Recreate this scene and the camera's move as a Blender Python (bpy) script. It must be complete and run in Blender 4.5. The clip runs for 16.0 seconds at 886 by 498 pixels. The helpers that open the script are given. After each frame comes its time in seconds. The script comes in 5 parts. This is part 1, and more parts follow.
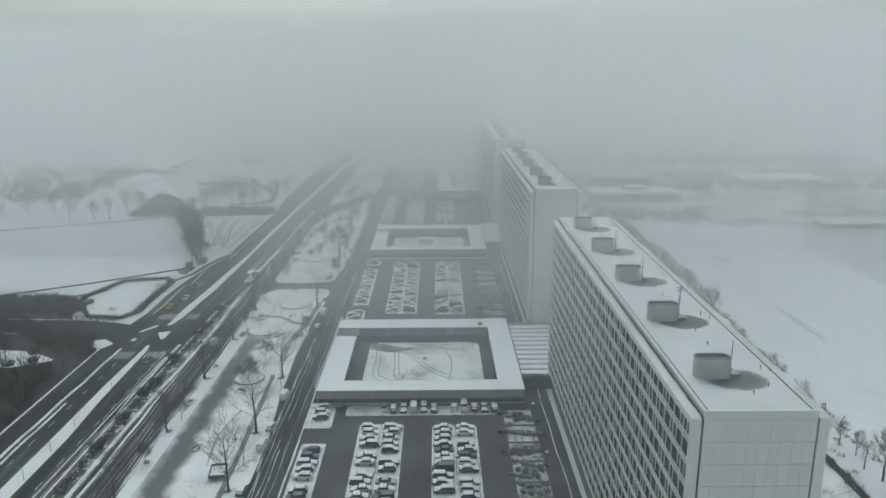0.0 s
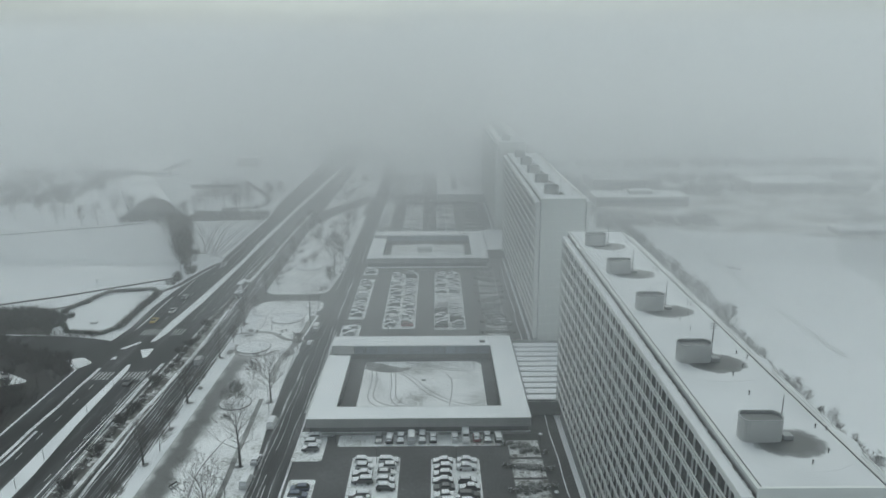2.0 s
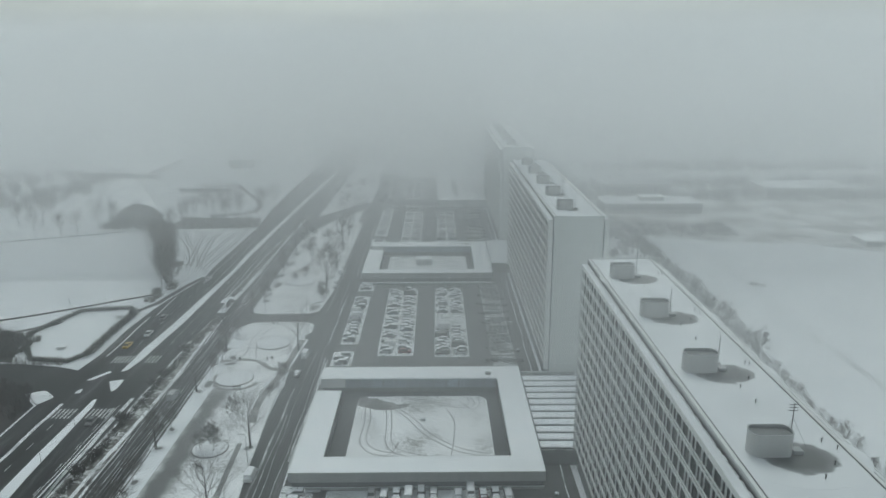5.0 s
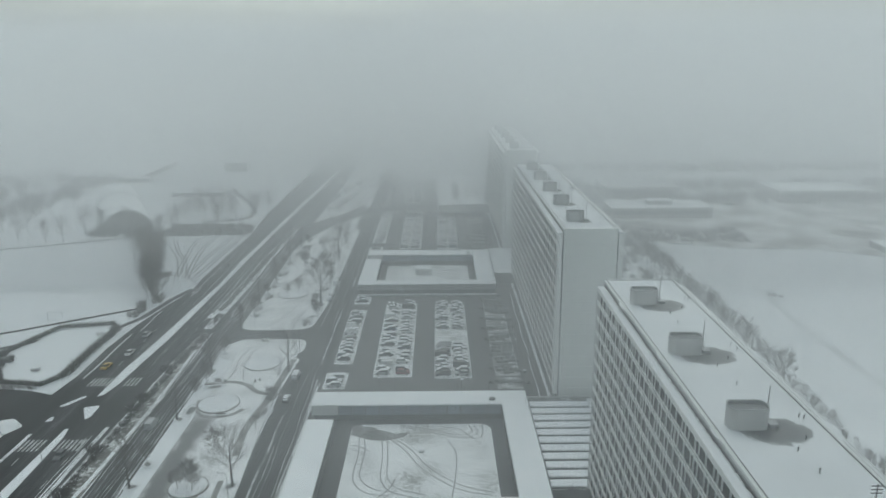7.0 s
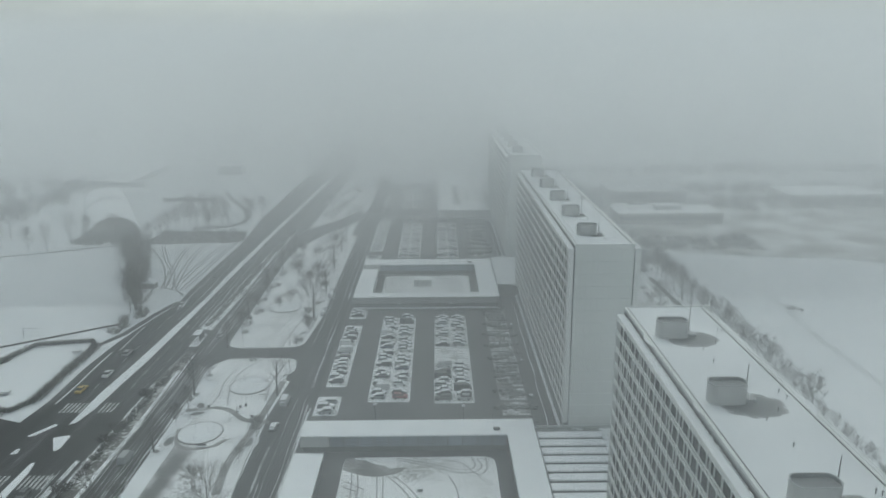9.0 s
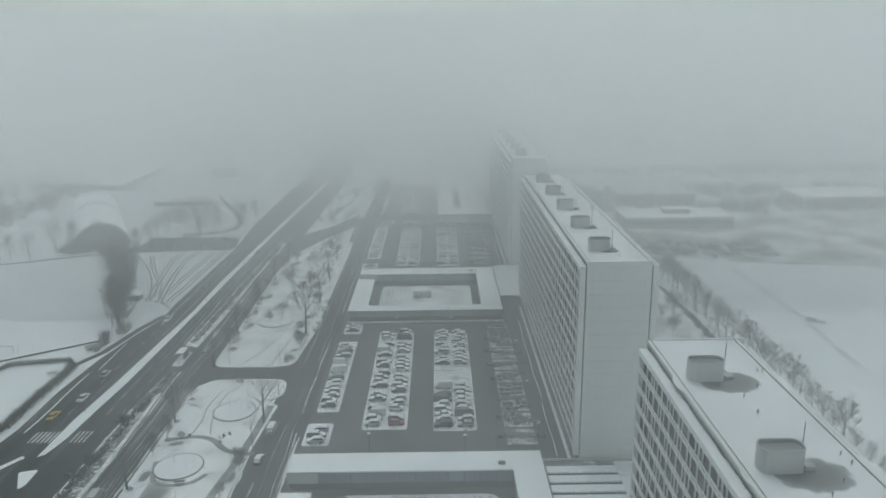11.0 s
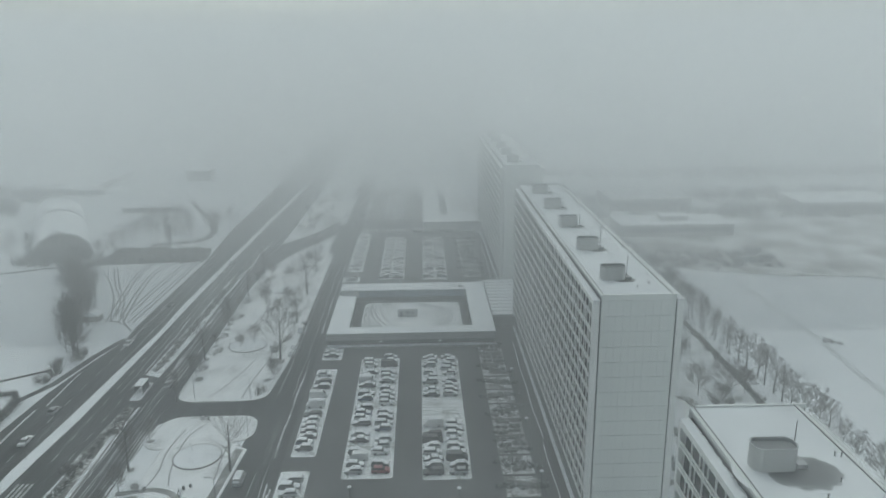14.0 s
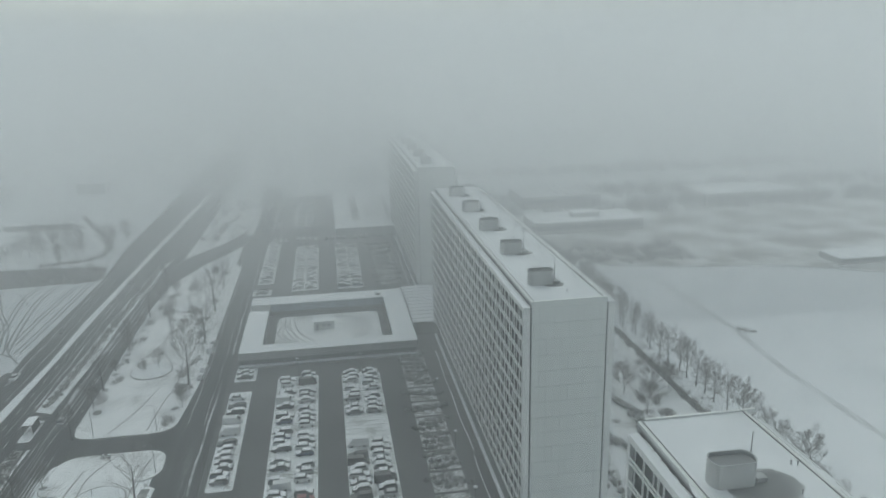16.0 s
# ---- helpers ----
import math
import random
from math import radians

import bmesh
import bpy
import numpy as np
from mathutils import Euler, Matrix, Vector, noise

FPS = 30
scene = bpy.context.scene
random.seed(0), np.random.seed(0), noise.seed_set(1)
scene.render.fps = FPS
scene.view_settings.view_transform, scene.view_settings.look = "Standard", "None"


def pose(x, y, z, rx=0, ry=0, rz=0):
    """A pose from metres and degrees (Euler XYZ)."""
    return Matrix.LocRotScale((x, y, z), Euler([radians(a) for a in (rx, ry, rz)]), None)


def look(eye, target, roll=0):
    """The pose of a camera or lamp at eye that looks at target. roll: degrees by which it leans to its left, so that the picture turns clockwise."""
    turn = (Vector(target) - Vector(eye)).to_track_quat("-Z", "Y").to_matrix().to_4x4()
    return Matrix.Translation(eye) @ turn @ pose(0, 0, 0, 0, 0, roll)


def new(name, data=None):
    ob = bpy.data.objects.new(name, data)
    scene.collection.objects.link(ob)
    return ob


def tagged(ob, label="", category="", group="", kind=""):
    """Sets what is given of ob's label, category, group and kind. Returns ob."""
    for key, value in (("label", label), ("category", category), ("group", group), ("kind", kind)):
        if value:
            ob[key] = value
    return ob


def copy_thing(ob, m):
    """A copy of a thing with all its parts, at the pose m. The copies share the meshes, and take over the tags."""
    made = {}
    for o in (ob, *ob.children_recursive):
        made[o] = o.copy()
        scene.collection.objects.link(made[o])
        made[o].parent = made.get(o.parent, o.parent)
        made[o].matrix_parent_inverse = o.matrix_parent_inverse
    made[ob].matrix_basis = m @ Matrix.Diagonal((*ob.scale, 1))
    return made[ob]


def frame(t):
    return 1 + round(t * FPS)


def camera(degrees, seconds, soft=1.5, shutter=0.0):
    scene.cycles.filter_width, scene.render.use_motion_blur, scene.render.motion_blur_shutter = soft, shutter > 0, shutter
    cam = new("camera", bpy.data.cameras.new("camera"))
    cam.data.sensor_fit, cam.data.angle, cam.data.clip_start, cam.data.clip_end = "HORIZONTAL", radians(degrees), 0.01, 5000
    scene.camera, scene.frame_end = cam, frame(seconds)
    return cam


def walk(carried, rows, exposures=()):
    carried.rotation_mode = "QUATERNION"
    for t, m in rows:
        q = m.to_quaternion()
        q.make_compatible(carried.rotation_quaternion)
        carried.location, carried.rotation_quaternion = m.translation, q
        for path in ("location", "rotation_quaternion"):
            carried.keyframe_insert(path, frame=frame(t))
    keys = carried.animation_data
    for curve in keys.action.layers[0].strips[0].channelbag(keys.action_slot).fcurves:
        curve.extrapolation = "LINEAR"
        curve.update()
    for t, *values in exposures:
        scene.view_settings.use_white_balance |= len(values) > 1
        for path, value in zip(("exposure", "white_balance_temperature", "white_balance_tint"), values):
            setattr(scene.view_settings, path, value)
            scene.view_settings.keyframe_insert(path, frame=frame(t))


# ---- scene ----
cam = camera(62.60, 16.0)
PATH = [
    (0, (-1.456, -14.599, 86.129), (-1.426, -10.728, 85.123), -0.283),
    (0.5, (-1.442, -11.076, 86.350), (-1.412, -7.205, 85.341), -0.251),
    (1, (-1.439, -7.505, 86.536), (-1.408, -3.635, 85.525), -0.235),
    (1.5, (-1.461, -3.865, 86.710), (-1.430, 0.004, 85.697), -0.233),
    (2, (-1.485, -0.161, 86.922), (-1.452, 3.708, 85.907), -0.227),
    (2.5, (-1.552, 3.579, 87.129), (-1.519, 7.447, 86.110), -0.211),
    (3, (-1.646, 7.341, 87.321), (-1.612, 11.208, 86.300), -0.184),
    (3.5, (-1.768, 11.144, 87.532), (-1.732, 15.011, 86.508), -0.132),
    (4, (-1.869, 14.952, 87.720), (-1.832, 18.818, 86.693), -0.084),
    (6.5, (-1.557, 34.389, 87.818), (-1.526, 38.254, 86.786), -0.267),
    (7, (-1.452, 38.188, 87.792), (-1.422, 42.052, 86.759), -0.318),
    (7.5, (-1.361, 41.990, 87.771), (-1.332, 45.855, 86.738), -0.357),
    (8, (-1.308, 45.791, 87.716), (-1.280, 49.656, 86.683), -0.378),
    (8.5, (-1.316, 49.639, 87.661), (-1.287, 53.503, 86.628), -0.388),
    (9, (-1.290, 53.478, 87.617), (-1.261, 57.342, 86.585), -0.401),
    (11.5, (-0.646, 72.060, 87.825), (-0.623, 75.921, 86.781), -0.669),
    (12, (-0.640, 75.788, 87.853), (-0.616, 79.649, 86.807), -0.656),
    (12.5, (-0.778, 79.500, 87.899), (-0.752, 83.361, 86.852), -0.618),
    (13, (-1.078, 83.090, 87.896), (-1.042, 86.951, 86.849), -0.608),
    (13.5, (-1.514, 86.468, 87.944), (-1.480, 88.398, 87.420), -0.480),
    (14, (-1.915, 89.487, 88.116), (-1.857, 91.416, 87.589), -0.470),
    (14.5, (-2.408, 92.007, 88.080), (-2.323, 93.935, 87.553), -0.480),
    (15, (-2.776, 94.165, 87.964), (-2.659, 96.090, 87.437), -0.550),
    (15.5, (-2.928, 96.100, 87.738), (-2.741, 98.021, 87.213), -0.800),
    (16, (-2.995, 97.646, 87.465), (-2.695, 99.552, 86.939), -1.180),
]
EXPOSURES = [(0, -0.04, 6040, -4), (16, -0.04, 6040, -4)]
walk(cam, [(t, look(eye, target, roll)) for t, eye, target, roll in PATH], EXPOSURES)
SKY, SUN = 0.112, 0.4
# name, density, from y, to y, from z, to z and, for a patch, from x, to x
# low_cloud ends at x -24 so the camera's lower left stays free of haze
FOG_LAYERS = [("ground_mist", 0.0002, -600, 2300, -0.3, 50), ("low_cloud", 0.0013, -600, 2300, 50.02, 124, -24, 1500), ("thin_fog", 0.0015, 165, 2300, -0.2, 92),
              ("fog_bank", 0.0012, 215, 2300, -0.1, 96), ("far_fog_bank", 0.0016, 305, 2300, 0, 97), ("dense_fog_bank", 0.0012, 560, 2300, 0.1, 123),
              # the short patches are added to veil single towers and lots with haze
              ("high_fog_bank", 0.0024, 335, 2300, 39, 122), ("drifting_fog", 0.0045, 88, 152, 34, 58, -34, 84), ("drifting_fog", 0.0020, 96, 150, 44, 66, 20, 84),
              ("drifting_fog", 0.0018, 205, 287, 3, 66, 16, 60), ("drifting_fog", 0.0020, 288, 475, 26, 78, 14, 60)]
scene.cycles.volume_bounces = 8

# ---- light and air ----
world = bpy.data.worlds.new("winter_sky")
scene.world = world
world.use_nodes = True
wn = world.node_tree.nodes
sky = wn.new("ShaderNodeTexSky")
sky.sky_type = "NISHITA"
sky.sun_disc = False
sky.sun_elevation = radians(52)
sky.sun_rotation = radians(0)
sky.air_density, sky.dust_density, sky.ozone_density = 1.0, 4.0, 1.0
soft_sky = wn.new("ShaderNodeHueSaturation")
soft_sky.inputs["Saturation"].default_value = 0.25
world.node_tree.links.new(sky.outputs["Color"], soft_sky.inputs["Color"])
world.node_tree.links.new(soft_sky.outputs["Color"], wn["Background"].inputs["Color"])
wn["Background"].inputs["Strength"].default_value = SKY

sun = new("sun", bpy.data.lights.new("sun", "SUN"))
sun.data.energy, sun.data.angle, sun.data.color = SUN, radians(60), (1.0, 0.97, 0.93)
sun.matrix_world = look((0, 0, 0), (0.05, -0.78, -1.0))

# ---- materials ----
def material(name, rough=0.7, metal=0.0):
    m = bpy.data.materials.new(name)
    m.use_nodes = True
    n = m.node_tree.nodes
    b = n["Principled BSDF"]
    b.inputs["Roughness"].default_value, b.inputs["Metallic"].default_value = rough, metal
    return m, n, m.node_tree.links, b


def blotched(name, stops, scale=1.0, fine=12.0, rough=0.8, bump=0.0, metal=0.0, stretch=(1, 1, 1), detail=6, mix=0.35, vary=0.0, gloss=0.5):
    """Two scales of noise over a colour ramp, in metres of the world; vary: brightness from piece to piece."""
    m, n, k, b = material(name, rough, metal)
    b.inputs["Specular IOR Level"].default_value = gloss
    geo = n.new("ShaderNodeNewGeometry")
    size = n.new("ShaderNodeMapping")
    size.inputs["Scale"].default_value = stretch
    k.new(geo.outputs["Position"], size.inputs["Vector"])
    big, small = n.new("ShaderNodeTexNoise"), n.new("ShaderNodeTexNoise")
    for tex, s in ((big, scale), (small, fine)):
        tex.inputs["Scale"].default_value, tex.inputs["Detail"].default_value = s, detail
        k.new(size.outputs["Vector"], tex.inputs["Vector"])
    both = n.new("ShaderNodeMix")
    both.inputs["Factor"].default_value = mix
    k.new(big.outputs["Fac"], both.inputs[2])
    k.new(small.outputs["Fac"], both.inputs[3])
    ramp = n.new("ShaderNodeValToRGB")
    while len(ramp.color_ramp.elements) < len(stops):
        ramp.color_ramp.elements.new(0.5)
    for e, (p, c) in zip(ramp.color_ramp.elements, stops):
        e.position, e.color = p, (*c, 1)
    k.new(both.outputs[0], ramp.inputs["Fac"])
    last = ramp.outputs["Color"]
    if vary:
        info, way, hue = n.new("ShaderNodeObjectInfo"), n.new("ShaderNodeMapRange"), n.new("ShaderNodeHueSaturation")
        way.inputs["To Min"].default_value, way.inputs["To Max"].default_value = 1 - vary, 1 + vary
        k.new(info.outputs["Random"], way.inputs["Value"])
        k.new(way.outputs["Result"], hue.inputs["Value"])
        k.new(last, hue.inputs["Color"])
        last = hue.outputs["Color"]
    k.new(last, b.inputs["Base Color"])
    if bump:
        relief = n.new("ShaderNodeBump")
        relief.inputs["Strength"].default_value, relief.inputs["Distance"].default_value = bump, 0.05
        k.new(both.outputs[0], relief.inputs["Height"])
        k.new(relief.outputs["Normal"], b.inputs["Normal"])
    return m


def grey(v, r=0.0, b=0.0):
    return (v * (1 + r), v, v * (1 + b))


SNOW = blotched("snow", [(0.30, (0.62, 0.64, 0.66)), (0.45, (0.76, 0.78, 0.80)), (0.7, (0.84, 0.85, 0.87))], 0.09, 2.5, 0.75, 0.25)
THIN_SNOW = blotched("thin_snow_on_grass", [(0.33, (0.12, 0.12, 0.10)), (0.41, (0.42, 0.43, 0.42)), (0.48, (0.76, 0.78, 0.79)), (0.66, (0.86, 0.87, 0.89))], 0.16, 1.8, 0.85, 0.4, mix=0.45)
ROOF_SNOW = blotched("roof_snow", [(0.3, (0.72, 0.74, 0.76)), (0.42, (0.80, 0.82, 0.84)), (0.6, (0.86, 0.87, 0.89))], 0.16, 4.0, 0.75, 0.15)
THIN_ROOF_SNOW = blotched("thin_snow_on_roofing", [(0.28, (0.44, 0.455, 0.47)), (0.40, (0.57, 0.585, 0.60)), (0.6, (0.65, 0.665, 0.685))], 0.14, 3.0, 0.8, 0.2, mix=0.45)
ASPHALT = blotched("wet_asphalt", [(0.34, (0.014, 0.0145, 0.015)), (0.48, (0.026, 0.027, 0.028)), (0.59, (0.055, 0.056, 0.058)), (0.71, (0.20, 0.20, 0.205))], 0.22, 3.0, 0.85, 0.1, stretch=(1.6, 0.12, 1.0), gloss=0.12)
LOT_ASPHALT = blotched("lot_asphalt", [(0.3, (0.040, 0.040, 0.041)), (0.45, (0.066, 0.066, 0.067)), (0.6, (0.10, 0.10, 0.102)), (0.72, (0.17, 0.17, 0.175))], 0.07, 1.4, 0.85, 0.1, gloss=0.15, mix=0.45)
SLUSH = blotched("snow_lines", [(0.33, (0.10, 0.10, 0.105)), (0.42, (0.48, 0.49, 0.50)), (0.54, (0.80, 0.81, 0.83))], 0.35, 2.0, 0.8, 0.3, stretch=(1, 0.35, 1))
GREY_SLUSH = blotched("thin_grey_slush", [(0.36, (0.05, 0.05, 0.052)), (0.46, (0.18, 0.18, 0.185)), (0.58, (0.60, 0.61, 0.62))], 0.35, 1.6, 0.8, 0.3, stretch=(1, 0.25, 1))
WOOD_FLOOR = blotched("woodland_floor", [(0.35, (0.012, 0.011, 0.010)), (0.5, (0.024, 0.022, 0.020)), (0.66, (0.04, 0.038, 0.035)), (0.8, (0.15, 0.15, 0.15))], 0.12, 1.5, 0.95, 0.5)
PANEL = blotched("white_panel", [(0.3, (0.65, 0.67, 0.65)), (0.7, (0.73, 0.75, 0.73))], 0.08, 1.5, 0.55, 0.03, stretch=(1, 1, 0.3), vary=0.03)
FRAME = blotched("white_concrete_grid", [(0.3, (0.66, 0.67, 0.655)), (0.7, (0.79, 0.80, 0.785))], 0.3, 3.0, 0.6, 0.05, stretch=(1, 1, 0.4))
GLASS = blotched("dark_window", [(0.35, (0.012, 0.016, 0.018)), (0.65, (0.04, 0.047, 0.05))], 0.4, 0.9, 0.25, 0.0, gloss=0.15)
DARK_METAL = blotched("dark_metal", [(0.3, (0.03, 0.032, 0.035)), (0.7, (0.08, 0.082, 0.085))], 2.0, 20.0, 0.5, 0.02)
GREY_METAL = blotched("grey_cladding", [(0.3, (0.22, 0.23, 0.235)), (0.7, (0.34, 0.35, 0.355))], 0.5, 4.0, 0.45, 0.02)
PARK = blotched("trodden_park_snow", [(0.30, (0.20, 0.20, 0.19)), (0.39, (0.45, 0.46, 0.45)), (0.46, (0.74, 0.75, 0.76)), (0.58, (0.86, 0.87, 0.88))], 0.10, 1.3, 0.8, 0.5, mix=0.45)


def path_through(mat, x0, half, y_end):
    """Lays a trodden path with soft, uneven edges along x0 into a snow material."""
    n, k = mat.node_tree.nodes, mat.node_tree.links
    b = n["Principled BSDF"]
    old = b.inputs["Base Color"].links[0].from_socket
    geo, xyz, ns = n.new("ShaderNodeNewGeometry"), n.new("ShaderNodeSeparateXYZ"), n.new("ShaderNodeTexNoise")
    k.new(geo.outputs["Position"], xyz.inputs[0])
    k.new(geo.outputs["Position"], ns.inputs["Vector"])
    ns.inputs["Scale"].default_value, ns.inputs["Detail"].default_value = 0.16, 5

    def calc(op, a, b_):
        m = n.new("ShaderNodeMath")
        m.operation = op
        for i, v in enumerate((a, b_)):
            if isinstance(v, (int, float)):
                m.inputs[i].default_value = v
            elif v is not None:
                k.new(v, m.inputs[i])
        return m.outputs[0]

    off = calc("ADD", xyz.outputs["X"], -x0)
    wob = calc("MULTIPLY", calc("SUBTRACT", ns.outputs["Fac"], 0.5), 6.0)
    dist = calc("ABSOLUTE", calc("ADD", off, wob), None)
    edge, end = n.new("ShaderNodeMapRange"), n.new("ShaderNodeMapRange")
    edge.interpolation_type = end.interpolation_type = "SMOOTHSTEP"
    edge.inputs["From Min"].default_value, edge.inputs["From Max"].default_value = half * 1.7, half * 0.4
    k.new(dist, edge.inputs["Value"])
    end.inputs["From Min"].default_value, end.inputs["From Max"].default_value = y_end, y_end - 12
    k.new(xyz.outputs["Y"], end.inputs["Value"])
    mask = calc("MULTIPLY", edge.outputs["Result"], end.outputs["Result"])
    mix = n.new("ShaderNodeMix")
    mix.data_type = "RGBA"
    mix.inputs[7].default_value = (0.065, 0.065, 0.063, 1)
    k.new(calc("MULTIPLY", mask, 0.93), mix.inputs["Factor"])
    k.new(old, mix.inputs[6])
    k.new(mix.outputs[2], b.inputs["Base Color"])


path_through(PARK, -60.6, 2.6, 212)
BED_SOIL = blotched("bed_soil_with_snow", [(0.36, (0.05, 0.046, 0.04)), (0.44, (0.15, 0.145, 0.135)), (0.50, (0.52, 0.53, 0.53)), (0.66, (0.78, 0.79, 0.80))], 0.35, 2.2, 0.9, 0.5, mix=0.5)
HEDGE_SNOW = blotched("snow_between_shrubs", [(0.40, (0.045, 0.042, 0.038)), (0.50, (0.10, 0.096, 0.088)), (0.57, (0.56, 0.57, 0.57)), (0.68, (0.80, 0.81, 0.82))], 0.18, 1.2, 0.9, 0.5, mix=0.4)
PATCHY = blotched("patchy_scrub_snow", [(0.36, (0.07, 0.065, 0.05)), (0.46, (0.22, 0.21, 0.19)), (0.54, (0.60, 0.61, 0.61)), (0.7, (0.78, 0.79, 0.80))], 0.06, 0.6, 0.9, 0.5, mix=0.4)
WORN = blotched("cleared_path", [(0.34, (0.07, 0.07, 0.068)), (0.5, (0.16, 0.16, 0.158)), (0.64, (0.40, 0.41, 0.41))], 0.2, 1.8, 0.8, 0.3)
FAINT = blotched("faint_worn_snow", [(0.36, (0.42, 0.43, 0.43)), (0.55, (0.66, 0.68, 0.69)), (0.7, (0.78, 0.80, 0.81))], 0.15, 1.5, 0.8, 0.3)
TRACK = blotched("pressed_tyre_track", [(0.35, (0.10, 0.10, 0.10)), (0.6, (0.30, 0.30, 0.31))], 0.6, 4.0, 0.8)
PAINT = blotched("worn_road_paint", [(0.35, (0.18, 0.18, 0.18)), (0.55, (0.55, 0.56, 0.56))], 0.6, 5.0, 0.7)
KERB = blotched("dark_wet_kerb", [(0.35, (0.06, 0.06, 0.06)), (0.65, (0.16, 0.16, 0.155))], 0.8, 5.0, 0.7, 0.1)
BARK = blotched("bark", [(0.35, (0.014, 0.012, 0.011)), (0.65, (0.04, 0.035, 0.03))], 2.0, 14.0, 0.95)
TWIG = blotched("twigs", [(0.35, (0.055, 0.05, 0.045)), (0.65, (0.13, 0.12, 0.11))], 1.5, 9.0, 0.95)
EVERGREEN = blotched("evergreen_hedge", [(0.35, (0.028, 0.034, 0.026)), (0.6, (0.07, 0.08, 0.062))], 1.2, 8.0, 0.95)
WALL_DARK = blotched("shaded_glazing", [(0.35, (0.04, 0.045, 0.05)), (0.65, (0.10, 0.11, 0.115))], 0.5, 3.0, 0.35)
FASCIA = blotched("painted_fascia", [(0.3, (0.50, 0.52, 0.51)), (0.7, (0.62, 0.64, 0.63))], 0.3, 3.0, 0.5, 0.03, stretch=(1, 1, 0.3))
GREY_FASCIA = blotched("grey_fascia_panels", [(0.3, (0.24, 0.25, 0.25)), (0.7, (0.33, 0.34, 0.34))], 0.25, 3.0, 0.5, 0.03, stretch=(1, 1, 0.3))
CAR_SNOW = blotched("snow_on_cars", [(0.3, (0.74, 0.76, 0.78)), (0.5, (0.84, 0.85, 0.87)), (0.7, (0.88, 0.89, 0.90))], 0.8, 5.0, 0.75, 0.2)
DOOR_BLUE = blotched("blue_grey_glazing", [(0.35, (0.14, 0.18, 0.22)), (0.65, (0.22, 0.27, 0.31))], 0.5, 4.0, 0.3, vary=0.15)
RUBBER = blotched("tyre_rubber", [(0.3, (0.015, 0.015, 0.015)), (0.7, (0.035, 0.035, 0.035))], 4, 30, 0.85)
FELT = blotched("roof_felt", [(0.3, (0.10, 0.105, 0.105)), (0.7, (0.17, 0.175, 0.175))], 0.6, 6.0, 0.7, 0.1)
ROOF_FELT_SNOW = blotched("felt_with_snow_traces", [(0.40, (0.05, 0.052, 0.052)), (0.5, (0.13, 0.135, 0.135)), (0.58, (0.55, 0.56, 0.57))], 0.5, 3.5, 0.8, 0.2, mix=0.55)
STACK = blotched("stack_cladding", [(0.3, (0.42, 0.425, 0.415)), (0.7, (0.53, 0.535, 0.525))], 0.5, 4.0, 0.5, 0.03, stretch=(1, 1, 0.25))
BRICK_GREY = blotched("far_wall", [(0.3, (0.16, 0.155, 0.145)), (0.7, (0.28, 0.27, 0.26))], 0.2, 2.0, 0.85)


def paint(name, c, rough=0.35):
    m = blotched(name, [(0.3, tuple(v * 0.85 for v in c)), (0.7, c)], 1.2, 14.0, rough)
    return m


CAR_PAINT = {"black": paint("black_car_paint", (0.03, 0.031, 0.033)), "dark grey": paint("dark_grey_car_paint", (0.085, 0.088, 0.092)),
             "silver": paint("silver_car_paint", (0.38, 0.39, 0.40)), "white": paint("white_car_paint", (0.70, 0.71, 0.71)),
             "dark blue": paint("dark_blue_car_paint", (0.035, 0.06, 0.12)), "dark red": paint("dark_red_car_paint", (0.22, 0.025, 0.03)),
             "yellow": paint("yellow_car_paint", (0.55, 0.38, 0.06))}


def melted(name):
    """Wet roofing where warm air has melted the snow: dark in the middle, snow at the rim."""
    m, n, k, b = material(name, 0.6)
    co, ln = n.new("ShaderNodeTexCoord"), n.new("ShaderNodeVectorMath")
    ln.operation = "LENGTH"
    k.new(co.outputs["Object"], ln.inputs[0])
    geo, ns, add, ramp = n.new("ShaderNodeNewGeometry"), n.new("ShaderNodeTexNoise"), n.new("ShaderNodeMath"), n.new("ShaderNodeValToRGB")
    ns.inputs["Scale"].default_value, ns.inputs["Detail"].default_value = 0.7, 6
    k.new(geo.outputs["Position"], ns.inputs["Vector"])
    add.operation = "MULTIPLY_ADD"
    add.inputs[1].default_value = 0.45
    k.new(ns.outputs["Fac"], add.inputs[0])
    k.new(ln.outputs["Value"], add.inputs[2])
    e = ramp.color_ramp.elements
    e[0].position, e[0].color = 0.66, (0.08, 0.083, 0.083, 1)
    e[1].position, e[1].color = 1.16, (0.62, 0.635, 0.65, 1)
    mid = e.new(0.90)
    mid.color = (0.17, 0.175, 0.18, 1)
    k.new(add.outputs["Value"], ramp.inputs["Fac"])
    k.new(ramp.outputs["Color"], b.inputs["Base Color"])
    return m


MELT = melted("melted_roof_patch")


